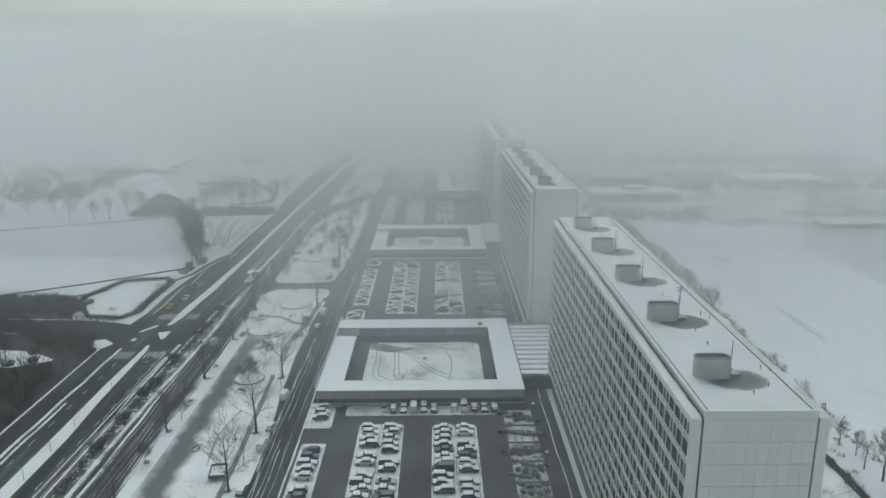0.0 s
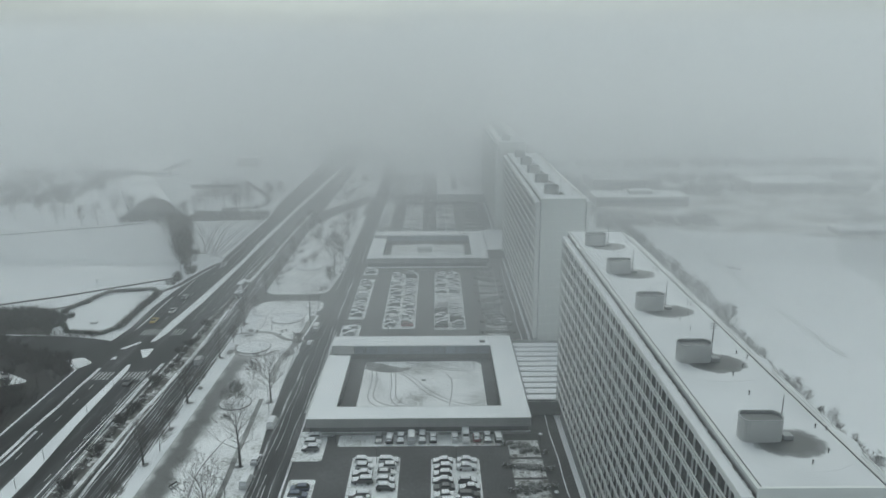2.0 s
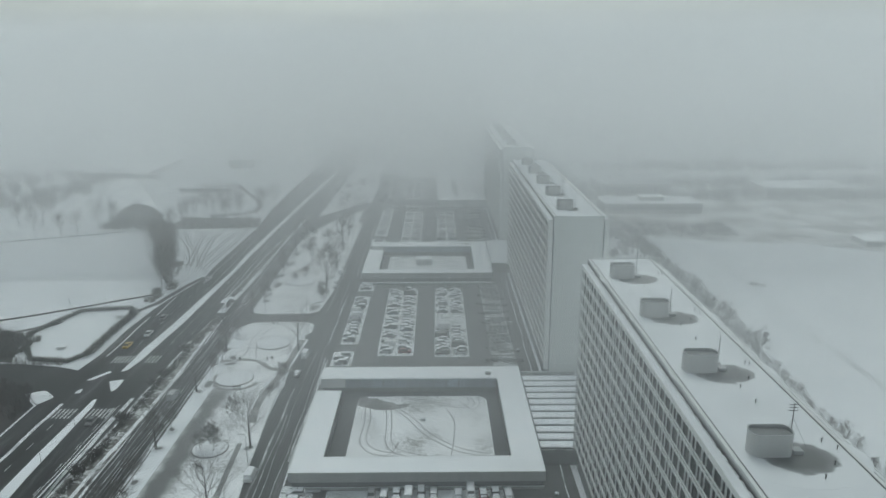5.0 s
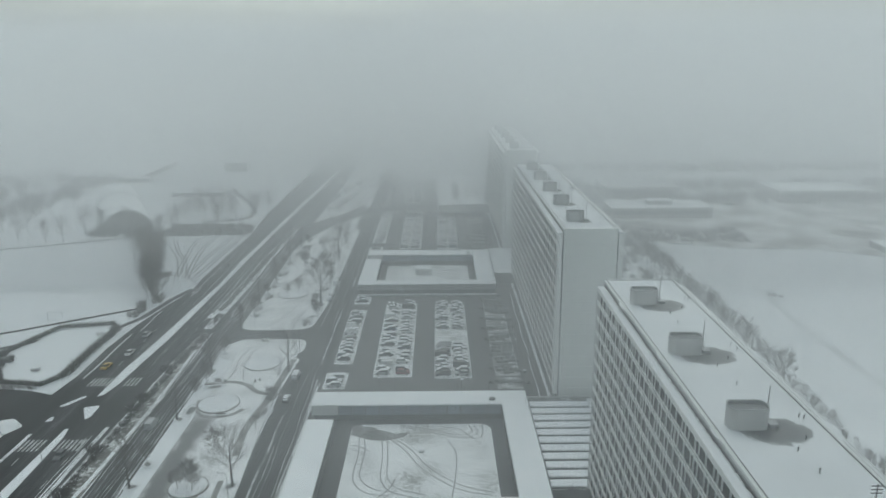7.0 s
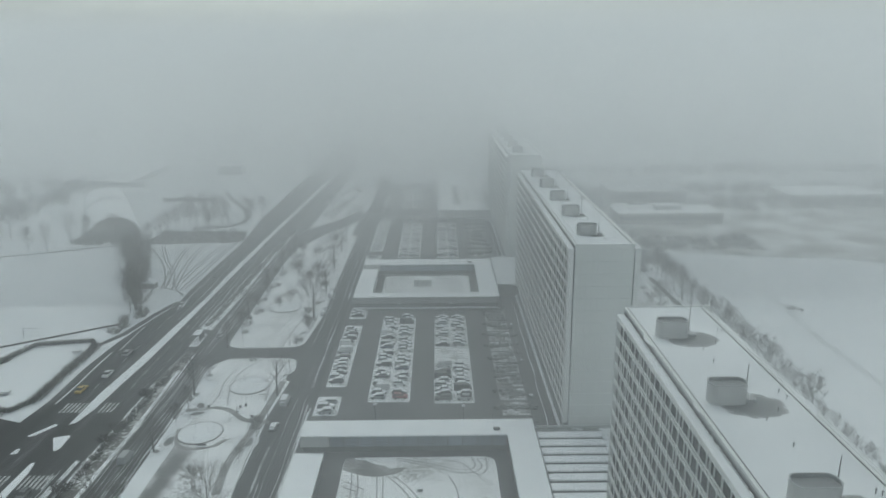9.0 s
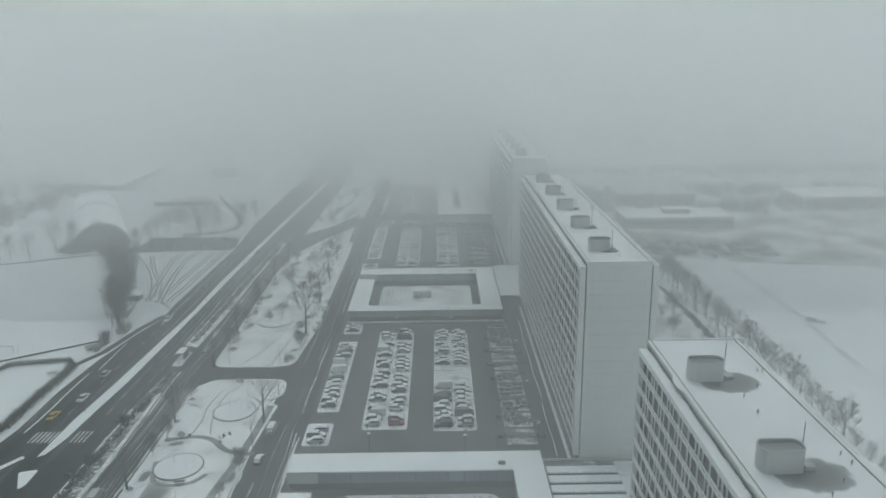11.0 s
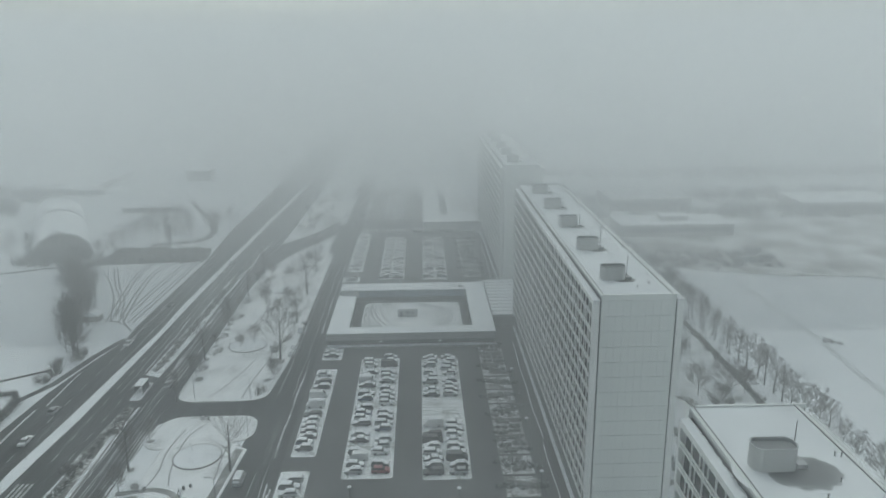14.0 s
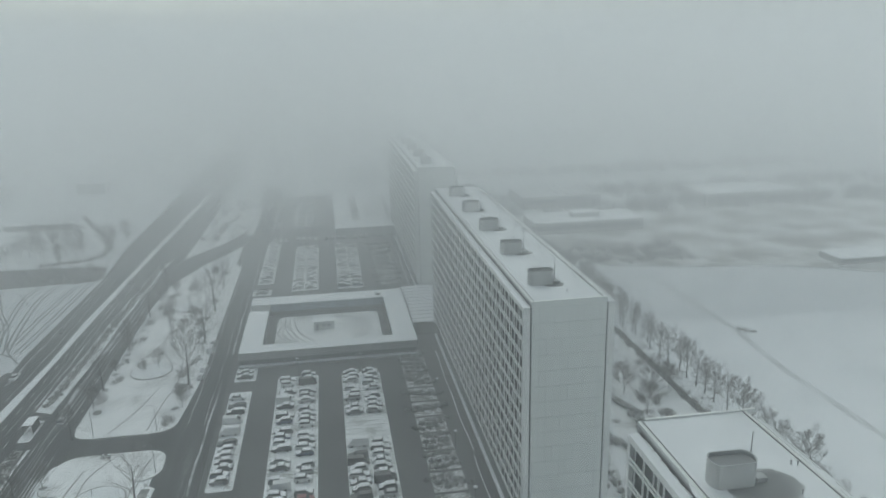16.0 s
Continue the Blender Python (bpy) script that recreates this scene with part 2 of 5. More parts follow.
def window_glass(name):
    """Dark office glazing; single panes are lighter where blinds hang."""
    m, n, k, b = material(name, 0.25)
    b.inputs["Specular IOR Level"].default_value = 0.12
    info, ramp, geo, ns, mix = n.new("ShaderNodeObjectInfo"), n.new("ShaderNodeValToRGB"), n.new("ShaderNodeNewGeometry"), n.new("ShaderNodeTexNoise"), n.new("ShaderNodeMix")
    e = ramp.color_ramp.elements
    ramp.color_ramp.interpolation = "CONSTANT"
    e[0].position, e[0].color = 0.0, (0.014, 0.017, 0.019, 1)
    e[1].position, e[1].color = 0.45, (0.028, 0.033, 0.036, 1)
    for p, c in ((0.75, (0.055, 0.062, 0.066, 1)), (0.92, (0.12, 0.125, 0.12, 1)), (0.98, (0.26, 0.26, 0.25, 1))):
        e.new(p).color = c
    k.new(info.outputs["Random"], ramp.inputs["Fac"])
    ns.inputs["Scale"].default_value = 1.3
    k.new(geo.outputs["Position"], ns.inputs["Vector"])
    mix.data_type, mix.blend_type = "RGBA", "MULTIPLY"
    mix.inputs["Factor"].default_value = 0.5
    k.new(ramp.outputs["Color"], mix.inputs[6])
    k.new(ns.outputs["Color"], mix.inputs[7])
    k.new(mix.outputs[2], b.inputs["Base Color"])
    return m


PANE = window_glass("office_glazing")


def fog_layer(name, density):
    m = bpy.data.materials.new(name)
    m.use_nodes = True
    m.cycles.volume_sampling = "DISTANCE"
    m.node_tree.nodes.clear()
    out, air = m.node_tree.nodes.new("ShaderNodeOutputMaterial"), m.node_tree.nodes.new("ShaderNodeVolumeScatter")
    air.inputs["Color"].default_value, air.inputs["Density"].default_value, air.inputs["Anisotropy"].default_value = (0.994, 1.0, 1.0, 1), density, -0.1
    m.node_tree.links.new(air.outputs["Volume"], out.inputs["Volume"])
    return m

# ---- builders ----
def part(name, bm, mat, parent=None, label="", smooth=False):
    me = bpy.data.meshes.new(name)
    bmesh.ops.recalc_face_normals(bm, faces=bm.faces[:])
    bm.to_mesh(me)
    bm.free()
    for m in (mat if isinstance(mat, (list, tuple)) else [mat]):
        me.materials.append(m)
    if smooth:
        me.shade_smooth()
    ob = new(name, me)
    ob.parent = parent
    return tagged(ob, label)


def thing(name, label, category, group="", kind="", at=None):
    ob = new(name)
    ob.empty_display_size = 0.5
    if at is not None:
        ob.matrix_basis = at
    return tagged(ob, label, category, group, kind)


def add_box(bm, x0, x1, y0, y1, z0, z1, slot=0):
    v = [bm.verts.new((x, y, z)) for x in (x0, x1) for y in (y0, y1) for z in (z0, z1)]
    for f in ((0, 1, 3, 2), (4, 6, 7, 5), (0, 4, 5, 1), (2, 3, 7, 6), (0, 2, 6, 4), (1, 5, 7, 3)):
        bm.faces.new([v[i] for i in f]).material_index = slot
    return v


def box(x0, x1, y0, y1, z0, z1):
    bm = bmesh.new()
    add_box(bm, x0, x1, y0, y1, z0, z1)
    return bm


def add_prism(bm, pts, z0, z1, slot=0):
    """A slab over the outline pts, from z0 to z1."""
    low, top = [bm.verts.new((x, y, z0)) for x, y in pts], [bm.verts.new((x, y, z1)) for x, y in pts]
    n = len(pts)
    for i in range(n):
        bm.faces.new((low[i], low[(i + 1) % n], top[(i + 1) % n], top[i])).material_index = slot
    bm.faces.new(top).material_index = slot
    bm.faces.new(low[::-1]).material_index = slot


def prism(pts, z0, z1):
    bm = bmesh.new()
    add_prism(bm, pts, z0, z1)
    return bm


def rounded(pts, r, n=5):
    """The outline pts with its corners rounded to about r."""
    out = []
    for i, p in enumerate(pts):
        p, a, b = Vector(p), Vector(pts[i - 1]), Vector(pts[(i + 1) % len(pts)])
        q = min(r, (a - p).length * 0.45, (b - p).length * 0.45)
        s, e = p + (a - p).normalized() * q, p + (b - p).normalized() * q
        for j in range(n + 1):
            u = j / n
            out.append(tuple(s * (1 - u) ** 2 + p * 2 * u * (1 - u) + e * u * u))
    return out


def disc(cx, cy, r, n=40, ry=None):
    return [(cx + r * math.cos(i * math.tau / n), cy + (ry or r) * math.sin(i * math.tau / n)) for i in range(n)]


def rect(x0, x1, y0, y1):
    return [(x0, y0), (x1, y0), (x1, y1), (x0, y1)]


def ribbon(line, w):
    """An outline w wide along a line of points."""
    left, right = [], []
    for i, p in enumerate(line):
        a, b = Vector(line[max(i - 1, 0)]), Vector(line[min(i + 1, len(line) - 1)])
        d = (b - a).normalized()
        n = Vector((-d.y, d.x)) * w / 2
        left.append(tuple(Vector(p) + n))
        right.append(tuple(Vector(p) - n))
    return right + left[::-1]


def smooth(line, n=5):
    """The line with a soft curve through its points."""
    out = []
    for i in range(len(line) - 1):
        a, b, c, d = (Vector(line[max(0, min(len(line) - 1, i + j))]) for j in (-1, 0, 1, 2))
        for k in range(n):
            u = k / n
            out.append(tuple(0.5 * ((2 * b) + (c - a) * u + (2 * a - 5 * b + 4 * c - d) * u * u + (3 * b - a - 3 * c + d) * u ** 3)))
    return out + [tuple(line[-1])]


def tube(bm, pts, radii, sides=5, slot=0):
    """A tapered tube through points."""
    rings = []
    for i, p in enumerate(pts):
        p = Vector(p)
        d = (Vector(pts[min(i + 1, len(pts) - 1)]) - Vector(pts[max(i - 1, 0)])).normalized()
        u = d.orthogonal().normalized()
        w = d.cross(u)
        rings.append([bm.verts.new(p + (u * math.cos(k * math.tau / sides) + w * math.sin(k * math.tau / sides)) * radii[i]) for k in range(sides)])
    for a, b in zip(rings, rings[1:]):
        for k in range(sides):
            bm.faces.new((a[k], a[(k + 1) % sides], b[(k + 1) % sides], b[k])).material_index = slot
    bm.faces.new(rings[0][::-1]).material_index = slot
    bm.faces.new(rings[-1]).material_index = slot


def sheet(name, pts, z, mat, label, kind="structure", deep=0.0, category=""):
    ob = part(name, prism(pts, z - (deep or 0.03), z), mat)
    return tagged(ob, label, category, "", kind)

# ---- ground, roads, verges ----
ground = part("ground", box(-1600, 1600, -700, 2400, -0.5, 0.0), SNOW)
tagged(ground, "flat ground under an even sheet of fresh snow", "ground", "", "structure")

sheet("road", [(-105.5, -120), (-67.5, -120), (-67.5, 300), (-68.5, 356), (-67, 384), (-58, 412), (-40, 450), (-40, 485), (-55, 446), (-68, 424), (-66, 560),
               (-74, 900), (-98, 900), (-99, 450), (-96, 400), (-97.3, 320), (-96.4, 307), (-100, 290), (-103, 271), (-104.4, 250), (-104, 230), (-105.4, 218), (-112, 220.4), (-124, 222.6), (-150, 224), (-200, 222), (-200, 209), (-150, 212), (-126, 209.5), (-116, 206.4), (-110, 202.4), (-106, 198)],
      0.03, ASPHALT, "wet dark asphalt main road with several lanes, cleared of snow")
sheet("inner_road", rect(-44.2, -33.6, -120, 600), 0.03, ASPHALT, "dark asphalt access road along the car parks")
sheet("cross_road", [(-68, 252), (-62, 256.6), (-49, 256.6), (-43, 250), (-43, 271), (-49, 264), (-62, 264), (-68, 270)], 0.034, ASPHALT, "short asphalt road joining the main road and the access road")
lot = sheet("car_park", rect(-33.6, 27.5, -120, 470), 0.03, LOT_ASPHALT, "dark wet asphalt car park between the low pavilions")
# the lighter colour stands in for bright haze over this distant asphalt
sheet("far_car_park", rect(-33.6, -0.8, 470.05, 560), 0.03, WORN, "asphalt car park beside the far pavilion, coloured lighter for haze")
sheet("cycle_path", ribbon([(-150, 241), (-122, 262), (-109, 266.5), (-104, 277), (-100.6, 296), (-97, 309)], 2.2), 0.034, ASPHALT, "narrow asphalt cycle path beside the road")


def raised(name, pts, label, mat=None, top=0.15, kerb=True):
    """A kerbed bed on the asphalt: a kerb ring and the snow inside it."""
    base = part(name, prism(pts, 0.02, top - 0.03), KERB)
    tagged(base, label, "", "", "structure")
    c = Vector((sum(p[0] for p in pts) / len(pts), sum(p[1] for p in pts) / len(pts)))
    inner = []
    n = len(pts)
    for i in range(n):
        a, b, d = Vector(pts[i - 1]), Vector(pts[i]), Vector(pts[(i + 1) % n])
        t = ((b - a).normalized() + (d - b).normalized()).normalized()
        inner.append(tuple(b + Vector((-t.y, t.x)) * 0.16))
    part("snow_cover", prism(inner, top - 0.05, top), mat or SNOW, base)
    return base


raised("verge", [(-89.4, -120), (-88.8, 141), (-90, 162), (-90.7, 195), (-91.6, 199.4), (-92.6, 199), (-93.1, 172), (-92.8, 141), (-93, -120)], "kerbed verge under snow between the carriageways")
raised("verge", [(-92.6, 216.5), (-91, 217.5), (-89.6, 225), (-88.8, 240), (-87.6, 256), (-86.8, 283), (-86, 319), (-85.6, 345), (-83.8, 413), (-79, 545), (-76, 640), (-78.5, 640), (-81.8, 545), (-86.3, 413),
                 (-88.4, 345), (-88.2, 314), (-89.8, 283), (-91, 256), (-92.6, 234)], "kerbed verge under snow between the carriageways")
raised("hedge_bed", [(-77.2, -120), (-76.4, 134), (-75.2, 181), (-74.4, 216), (-75.4, 250), (-76.4, 262), (-78.8, 262), (-80.6, 238), (-80.8, 216), (-81.4, 181), (-82.6, 134), (-83.6, -120)],
       "long kerbed bed with snow and low hedges between the lanes", HEDGE_SNOW)
raised("hedge_bed", [(-76, 279.5), (-74.6, 319), (-75, 345), (-73.2, 420), (-77, 420), (-79.4, 345), (-79.6, 318), (-80.7, 281.5)], "long kerbed bed with snow and low hedges between the lanes", THIN_SNOW)
raised("traffic_island", rounded([(-99.8, 211), (-96, 216.8), (-95.2, 216.4), (-98.4, 211.2)], 0.7), "small kerbed traffic island under snow")
raised("traffic_island", rounded([(-93.4, 210.4), (-90, 203.6), (-88.9, 205), (-89.2, 211.6)], 1.0), "small kerbed traffic island under snow")
raised("traffic_island", rounded([(-99.5, 202.6), (-97.6, 203), (-98.1, 205.6), (-99.2, 205.2)], 0.6), "small kerbed traffic island under snow")
raised("traffic_island", rounded([(-106, 196), (-103.2, 200.6), (-108, 205), (-112, 203)], 1.5), "kerbed corner island under thin snow", THIN_SNOW)

SOIL = [(-66.2, y, 0.9, 1.3, 10 * y) for y in (86, 115, 130.3, 144.2, 160.2, 174, 182.8, 203.4, 232.4, 244.5, 291.4, 301.4, 315.4, 320, 336)]
SOIL += [(-45.4, y, 1.0, 1.6, 7 * y) for y in (118.6, 143, 174, 231.1, 276.4, 290.3, 320.5)] + [(-46.6, 207.2, 2.2, 3.2, 4), (-46.2, 214, 1.6, 1.6, 0), (-62.6, 221.6, 2.4, 1.2, 20), (-64.8, 208, 1.4, 3.0, 0), (-64.6, 278, 1.6, 2.2, 0), (-63, 226, 1.2, 2.0, 30)]
# park strip between the main road and the access road
park = raised("park", [(-67.4, -120), (-41.2, -120), (-41.2, 138), (-43.2, 164), (-44.6, 200), (-44.6, 214), (-42.6, 240)] + rounded([(-42.2, 244), (-43, 256.4), (-66, 256.4), (-67.4, 240)], 5)[0:24],
              "park strip with trees under trodden snow", PARK, 0.15)
park_n = raised("park", rounded([(-67.2, 264.2), (-43.4, 264.2), (-41.2, 290), (-41.2, 408), (-47.5, 409.5), (-66.6, 386)], 5), "park strip with trees under trodden snow", PARK, 0.15)
raised("park_corner", rounded([(-66, 427), (-54, 447), (-42, 481), (-45, 560), (-64, 560)], 5), "snowy corner between two roads with scrub", THIN_SNOW, 0.15)
raised("verge", rect(-44.8, -41.4, 463, 540), "long snow-covered strip beside the far car park")
raised("verge", rect(-32.6, -31.2, 466, 520), "long snow-covered strip beside the far car park")
part("cleared_path", prism(ribbon(smooth([(-66, 223.4), (-62, 224), (-58.5, 224.6), (-54.5, 223), (-50.5, 218.6), (-46.5, 217), (-43.4, 216.6)]), 1.5), 0.14, 0.157), WORN, park)
part("cleared_path", prism(ribbon(smooth([(-44.6, 240), (-45.4, 226), (-46.6, 212), (-48.4, 198), (-47.6, 186)]), 1.8), 0.14, 0.158), WORN, park)
part("cleared_path", prism(ribbon(smooth([(-48.0, 176), (-47.2, 150), (-46.4, 118), (-46.2, -20)]), 1.2), 0.14, 0.157), WORN, park)
part("cleared_path", prism(ribbon(smooth([(-64.5, 214), (-62.5, 206.5), (-58.7, 204.4), (-54, 205.4), (-51.6, 208.6)]), 1.1), 0.14, 0.159), WORN, park)
for line in ([(-60.6, 225), (-60, 232), (-60.8, 240), (-59.6, 250)], [(-56, 226), (-57.6, 233), (-58, 246), (-54, 255)], [(-52.6, 130), (-53.6, 142), (-51.6, 155)], [(-47, 228), (-47.6, 240), (-46.2, 252)]):
    part("foot_track", prism(ribbon(smooth(line), 0.3), 0.14, 0.156), TRACK, park)
for line in ([(-59, 266), (-55, 276), (-51.8, 290)], [(-50, 266), (-49, 280), (-47.5, 292), (-48.5, 306)], [(-60, 312), (-57, 326), (-57.8, 344)]):
    part("foot_track", prism(ribbon(smooth(line), 0.3), 0.14, 0.156), TRACK, park_n)


def planter(x, y, r, label):
    base = part("round_bed", prism(disc(x, y, r), 0.1, 0.34), KERB)
    tagged(base, label, "flower bed", "round beds in the park", "")
    part("snow_cover", prism(disc(x, y, r - 0.28), 0.3, 0.38), SNOW, base)
    return base


for x, y, r in ((-58.7, 211.6, 5.4), (-53.2, 237.2, 5.4), (-54.2, 173.6, 4.2), (-56.3, 301.5, 5.8), (-55, 356, 5.0)):
    planter(x, y, r, "round flower bed filled with snow inside a dark kerb")

# bare soil where the snow has gone under trees and bushes
for i, (x, y, w, l, a) in enumerate(SOIL):
    host = park if y < 258 else park_n
    soil = part("bare_soil", prism(disc(0, 0, 1.35, 20), -0.02, 0.0), MELT, host)
    soil.matrix_basis = pose(x, y, 0.156 + 0.0005 * (i % 5), 0, 0, a) @ Matrix.Diagonal((w, l, 1, 1))

# snow left in lines on the asphalt, lane paint, crossings
def lines(name, mat, rows, label, z=0.034):
    """Long thin strips: x, y0, y1, width; they waver a little."""
    bm = bmesh.new()
    for x, y0, y1, w in rows:
        n = max(2, int((y1 - y0) / 6))
        pts = [(x + 0.15 * math.sin(i * 1.7 + x) + 0.2 * math.sin(i * 0.37 + x * 5), y0 + (y1 - y0) * i / n) for i in range(n + 1)]
        add_prism(bm, ribbon(pts, w), z - 0.003, z + 0.005)
    ob = part(name, bm, mat)
    return tagged(ob, label, "", "", "structure")


lines("snow_line", SLUSH, [(-75.3, -100, 262, 0.7), (-82.6, -100, 200, 0.6), (-68.0, -100, 250, 0.4)], "snow pushed up along the bed between the lanes")
lines("snow_line", GREY_SLUSH, [(-74.4, -100, 265, 0.25), (-73, -100, 300, 0.18), (-71.2, -100, 300, 0.16), (-72.2, -100, 262, 0.12), (-70.3, -100, 258, 0.14), (-69.2, -60, 256, 0.2), (-68.3, -60, 258, 0.3), (-72.2, 272, 380, 0.25), (-70.4, 272, 380, 0.3), (-73.6, 276, 400, 0.5), (-81.6, 284, 400, 0.4), (-83.2, 270, 440, 0.2), (-90.6, 290, 440, 0.3), (-94.6, 300, 440, 0.35), (-74.2, 280, 330, 0.4), (-73.4, 280, 390, 0.2)], "lines of slush left between wheel tracks on the road")
lines("snow_line", SLUSH, [(-100, -100, 197, 0.9), (-98.4, 130, 160, 0.7), (-82.9, -100, 200, 0.4), (-84.6, 150, 196, 0.15), (-101.6, 228, 262, 0.5), (-99.6, 264, 284, 0.4)], "strip of slush left along the lane edge")
lines("snow_line", GREY_SLUSH, [(-34, -60, 150, 0.5), (-34.4, 166, 224, 0.45), (-35.6, 236, 290, 0.5), (-34.6, 310, 430, 0.4), (-40.6, 60, 128, 0.2), (-38.6, -40, 140, 0.25), (-37.6, -40, 136, 0.22), (-40.9, 126, 205, 0.5), (-39.8, 100, 190, 0.2), (-36.2, 80, 240, 0.18), (-35.2, 168, 226, 0.35), (-38.7, 150, 230, 0.12), (-36.6, 266, 400, 0.16), (-40.4, 268, 400, 0.25)], "lines of slush along the access road")
lines("snow_line", SLUSH, [(25.4, 96, 200, 0.3), (25.2, 214, 240, 0.25), (25.8, 242, 300, 0.3), (25.8, 350, 420, 0.3)], "thin line of snow along the kerb beside the tower")
def strip(name, line, w, z, mat, label):
    return tagged(part(name, prism(ribbon(smooth(line), w), z - 0.02, z), mat), label, "", "", "structure")


strip("snow_line", [(-78.1, -100), (-77.3, 134), (-76.1, 181), (-75.4, 214), (-76.2, 248)], 1.0, 0.162, SLUSH, "bank of snow along the kerb of the hedge bed")
strip("snow_line", [(-82.9, -100), (-82.0, 134), (-80.8, 181), (-80.2, 216), (-79.9, 236)], 0.5, 0.163, SLUSH, "snow along the kerb of the hedge bed")
strip("snow_line", [(-84.9, 20), (-84.4, 110), (-83.8, 168), (-83.6, 190)], 0.35, 0.041, SLUSH, "line of snow left beside the turning lane")
strip("snow_line", [(-34.3, 60), (-34.2, 140), (-34.4, 166), (-34.6, 222)], 0.4, 0.042, SLUSH, "line of snow along the pavilion side of the road")
bm = bmesh.new()
for y in range(-60, 470, 9):
    if not 194 < y < 230:
        drift = 0.0 if y < 250 else (y - 250) * 0.008
        add_box(bm, -85.5 + drift, -85.3 + drift, y, y + 3, 0.031, 0.039)
    if y < 190:
        add_box(bm, -96.6, -96.4, y, y + 3, 0.031, 0.039)
    if 232 < y < 420:
        add_box(bm, -81.9 + (y - 232) * 0.01, -81.75 + (y - 232) * 0.01, y, y + 3, 0.031, 0.039)
        add_box(bm, -95.6 + (y - 232) * 0.016, -95.4 + (y - 232) * 0.016, y, y + 3, 0.031, 0.039)
tagged(part("lane_marking", bm, PAINT), "broken white lane lines painted on the road", "", "", "structure")
for x0, x1, y0 in ((-90.2, -83.8, 188.9), (-99.6, -94, 188.9), (-88.4, -84, 223.0), (-98.4, -91.8, 223.0)):
    cross = tagged(new("zebra_crossing"), "worn white zebra crossing on dark asphalt", "", "", "structure")
    bar = None
    x = x0
    while x < x1 - 0.4:
        if bar is None:
            bar = part("painted_bar", box(0, 0.5, 0, 5.2, 0, 0.006), PAINT, cross)
            bar.location = (x, y0, 0.033)
        else:
            b2 = bar.copy()
            scene.collection.objects.link(b2)
            b2.location = (x, y0, 0.033)
        x += 1.0

# ---- car parks: snowy islands between the lanes ----
def island(x0, x1, y0, y1, label="snowy parking bay island between the lanes"):
    ob = part("parking_island", prism(rounded(rect(x0, x1, y0, y1), 0.9, 3), 0.02, 0.06), KERB)
    tagged(ob, label, "", "", "structure")
    part("snow_cover", prism(rounded(rect(x0 + 0.15, x1 - 0.15, y0 + 0.15, y1 - 0.15), 0.8, 3), 0.05, 0.07), THIN_SNOW, ob)
    return ob


for x0, x1, y0, y1 in ((-33.4, -27.4, 60, 138), (-34.6, -27.4, 145, 156), (-20.8, -9.8, 20, 147), (-3.2, 7.8, 20, 146),
                       (-33.4, -26.8, 219.6, 230.6), (-32.4, -26.4, 236, 283), (-32.2, -26, 289, 299), (-20.2, -8.8, 226.7, 290), (-2.7, 8.2, 225.7, 289.4),
                       (-33.8, -26.6, 364, 371), (-33, -26.4, 378, 441), (-19.4, -9, 367, 431), (-1.8, 8.4, 366, 431), (-22, -11, 476, 540)):
    island(x0, x1, y0, y1)
island(-25, 14, 151.2, 156.8, "snowy parking row along the pavilion front")
island(-34.6, -26, 156, 158.6, "snowy strip in front of the pavilion")

for i in range(6):
    for x0, x1 in ((-2.6, 2.0), (2.8, 7.2)):
        mark = part("bay_line", box(x0, x1 - 0.5 * (i % 3), 0, 0.16, 0.05, 0.078), TRACK)
        mark.location.y = 252.2 + 2.1 * i + 0.4 * math.sin(i * 5 + x0)
        tagged(mark, "bare line between empty snowy parking bays", "", "", "structure")
# tyre tracks turning off across the snow
for line in ([(-107.8, 324.5), (-112.6, 348.4), (-118.1, 380.7), (-116.9, 397.4)], [(-109.4, 324.5), (-114.2, 348.8), (-119.6, 381), (-118.5, 397.4)], [(-105, 324.4), (-109.5, 348.2), (-113.3, 376.6), (-112.6, 395)], [(-103.4, 324.4), (-107.9, 348.2), (-111.7, 376.6), (-111, 395)],
             [(-105.3, 331.4), (-105.8, 358), (-104.8, 392.5)], [(-103.7, 331.4), (-104.2, 358), (-103.2, 392.5)], [(-100, 324.2), (-99.4, 351), (-98.8, 396.4)], [(-101.6, 324.2), (-101, 351), (-100.4, 396.4)],
             [(-140.5, 394), (-128.2, 373.4), (-117.5, 351.8), (-108.9, 327.3)], [(-132.2, 389.5), (-122.4, 365.8), (-113.7, 348.4), (-108.1, 330)], [(-130.6, 389), (-120.8, 365.4), (-112.1, 348), (-106.5, 330)], [(-114, 371), (-121.9, 385), (-126.4, 389.2)],
             [(-97.6, 316), (-102, 322), (-108, 326), (-116, 330)], [(-99, 318), (-104, 326), (-107, 334)]):
    tagged(part("tyre_track", prism(ribbon(smooth(line), 0.55), -0.02, 0.012), TRACK), "tyre tracks pressed into the snow beside the road", "", "", "structure")

# ---- office towers ----
FLOORS, STOREY, BASE = 14, 2.87, 6.2
BAYS, BAY = 30, 3.5
TOP = BASE + FLOORS * STOREY


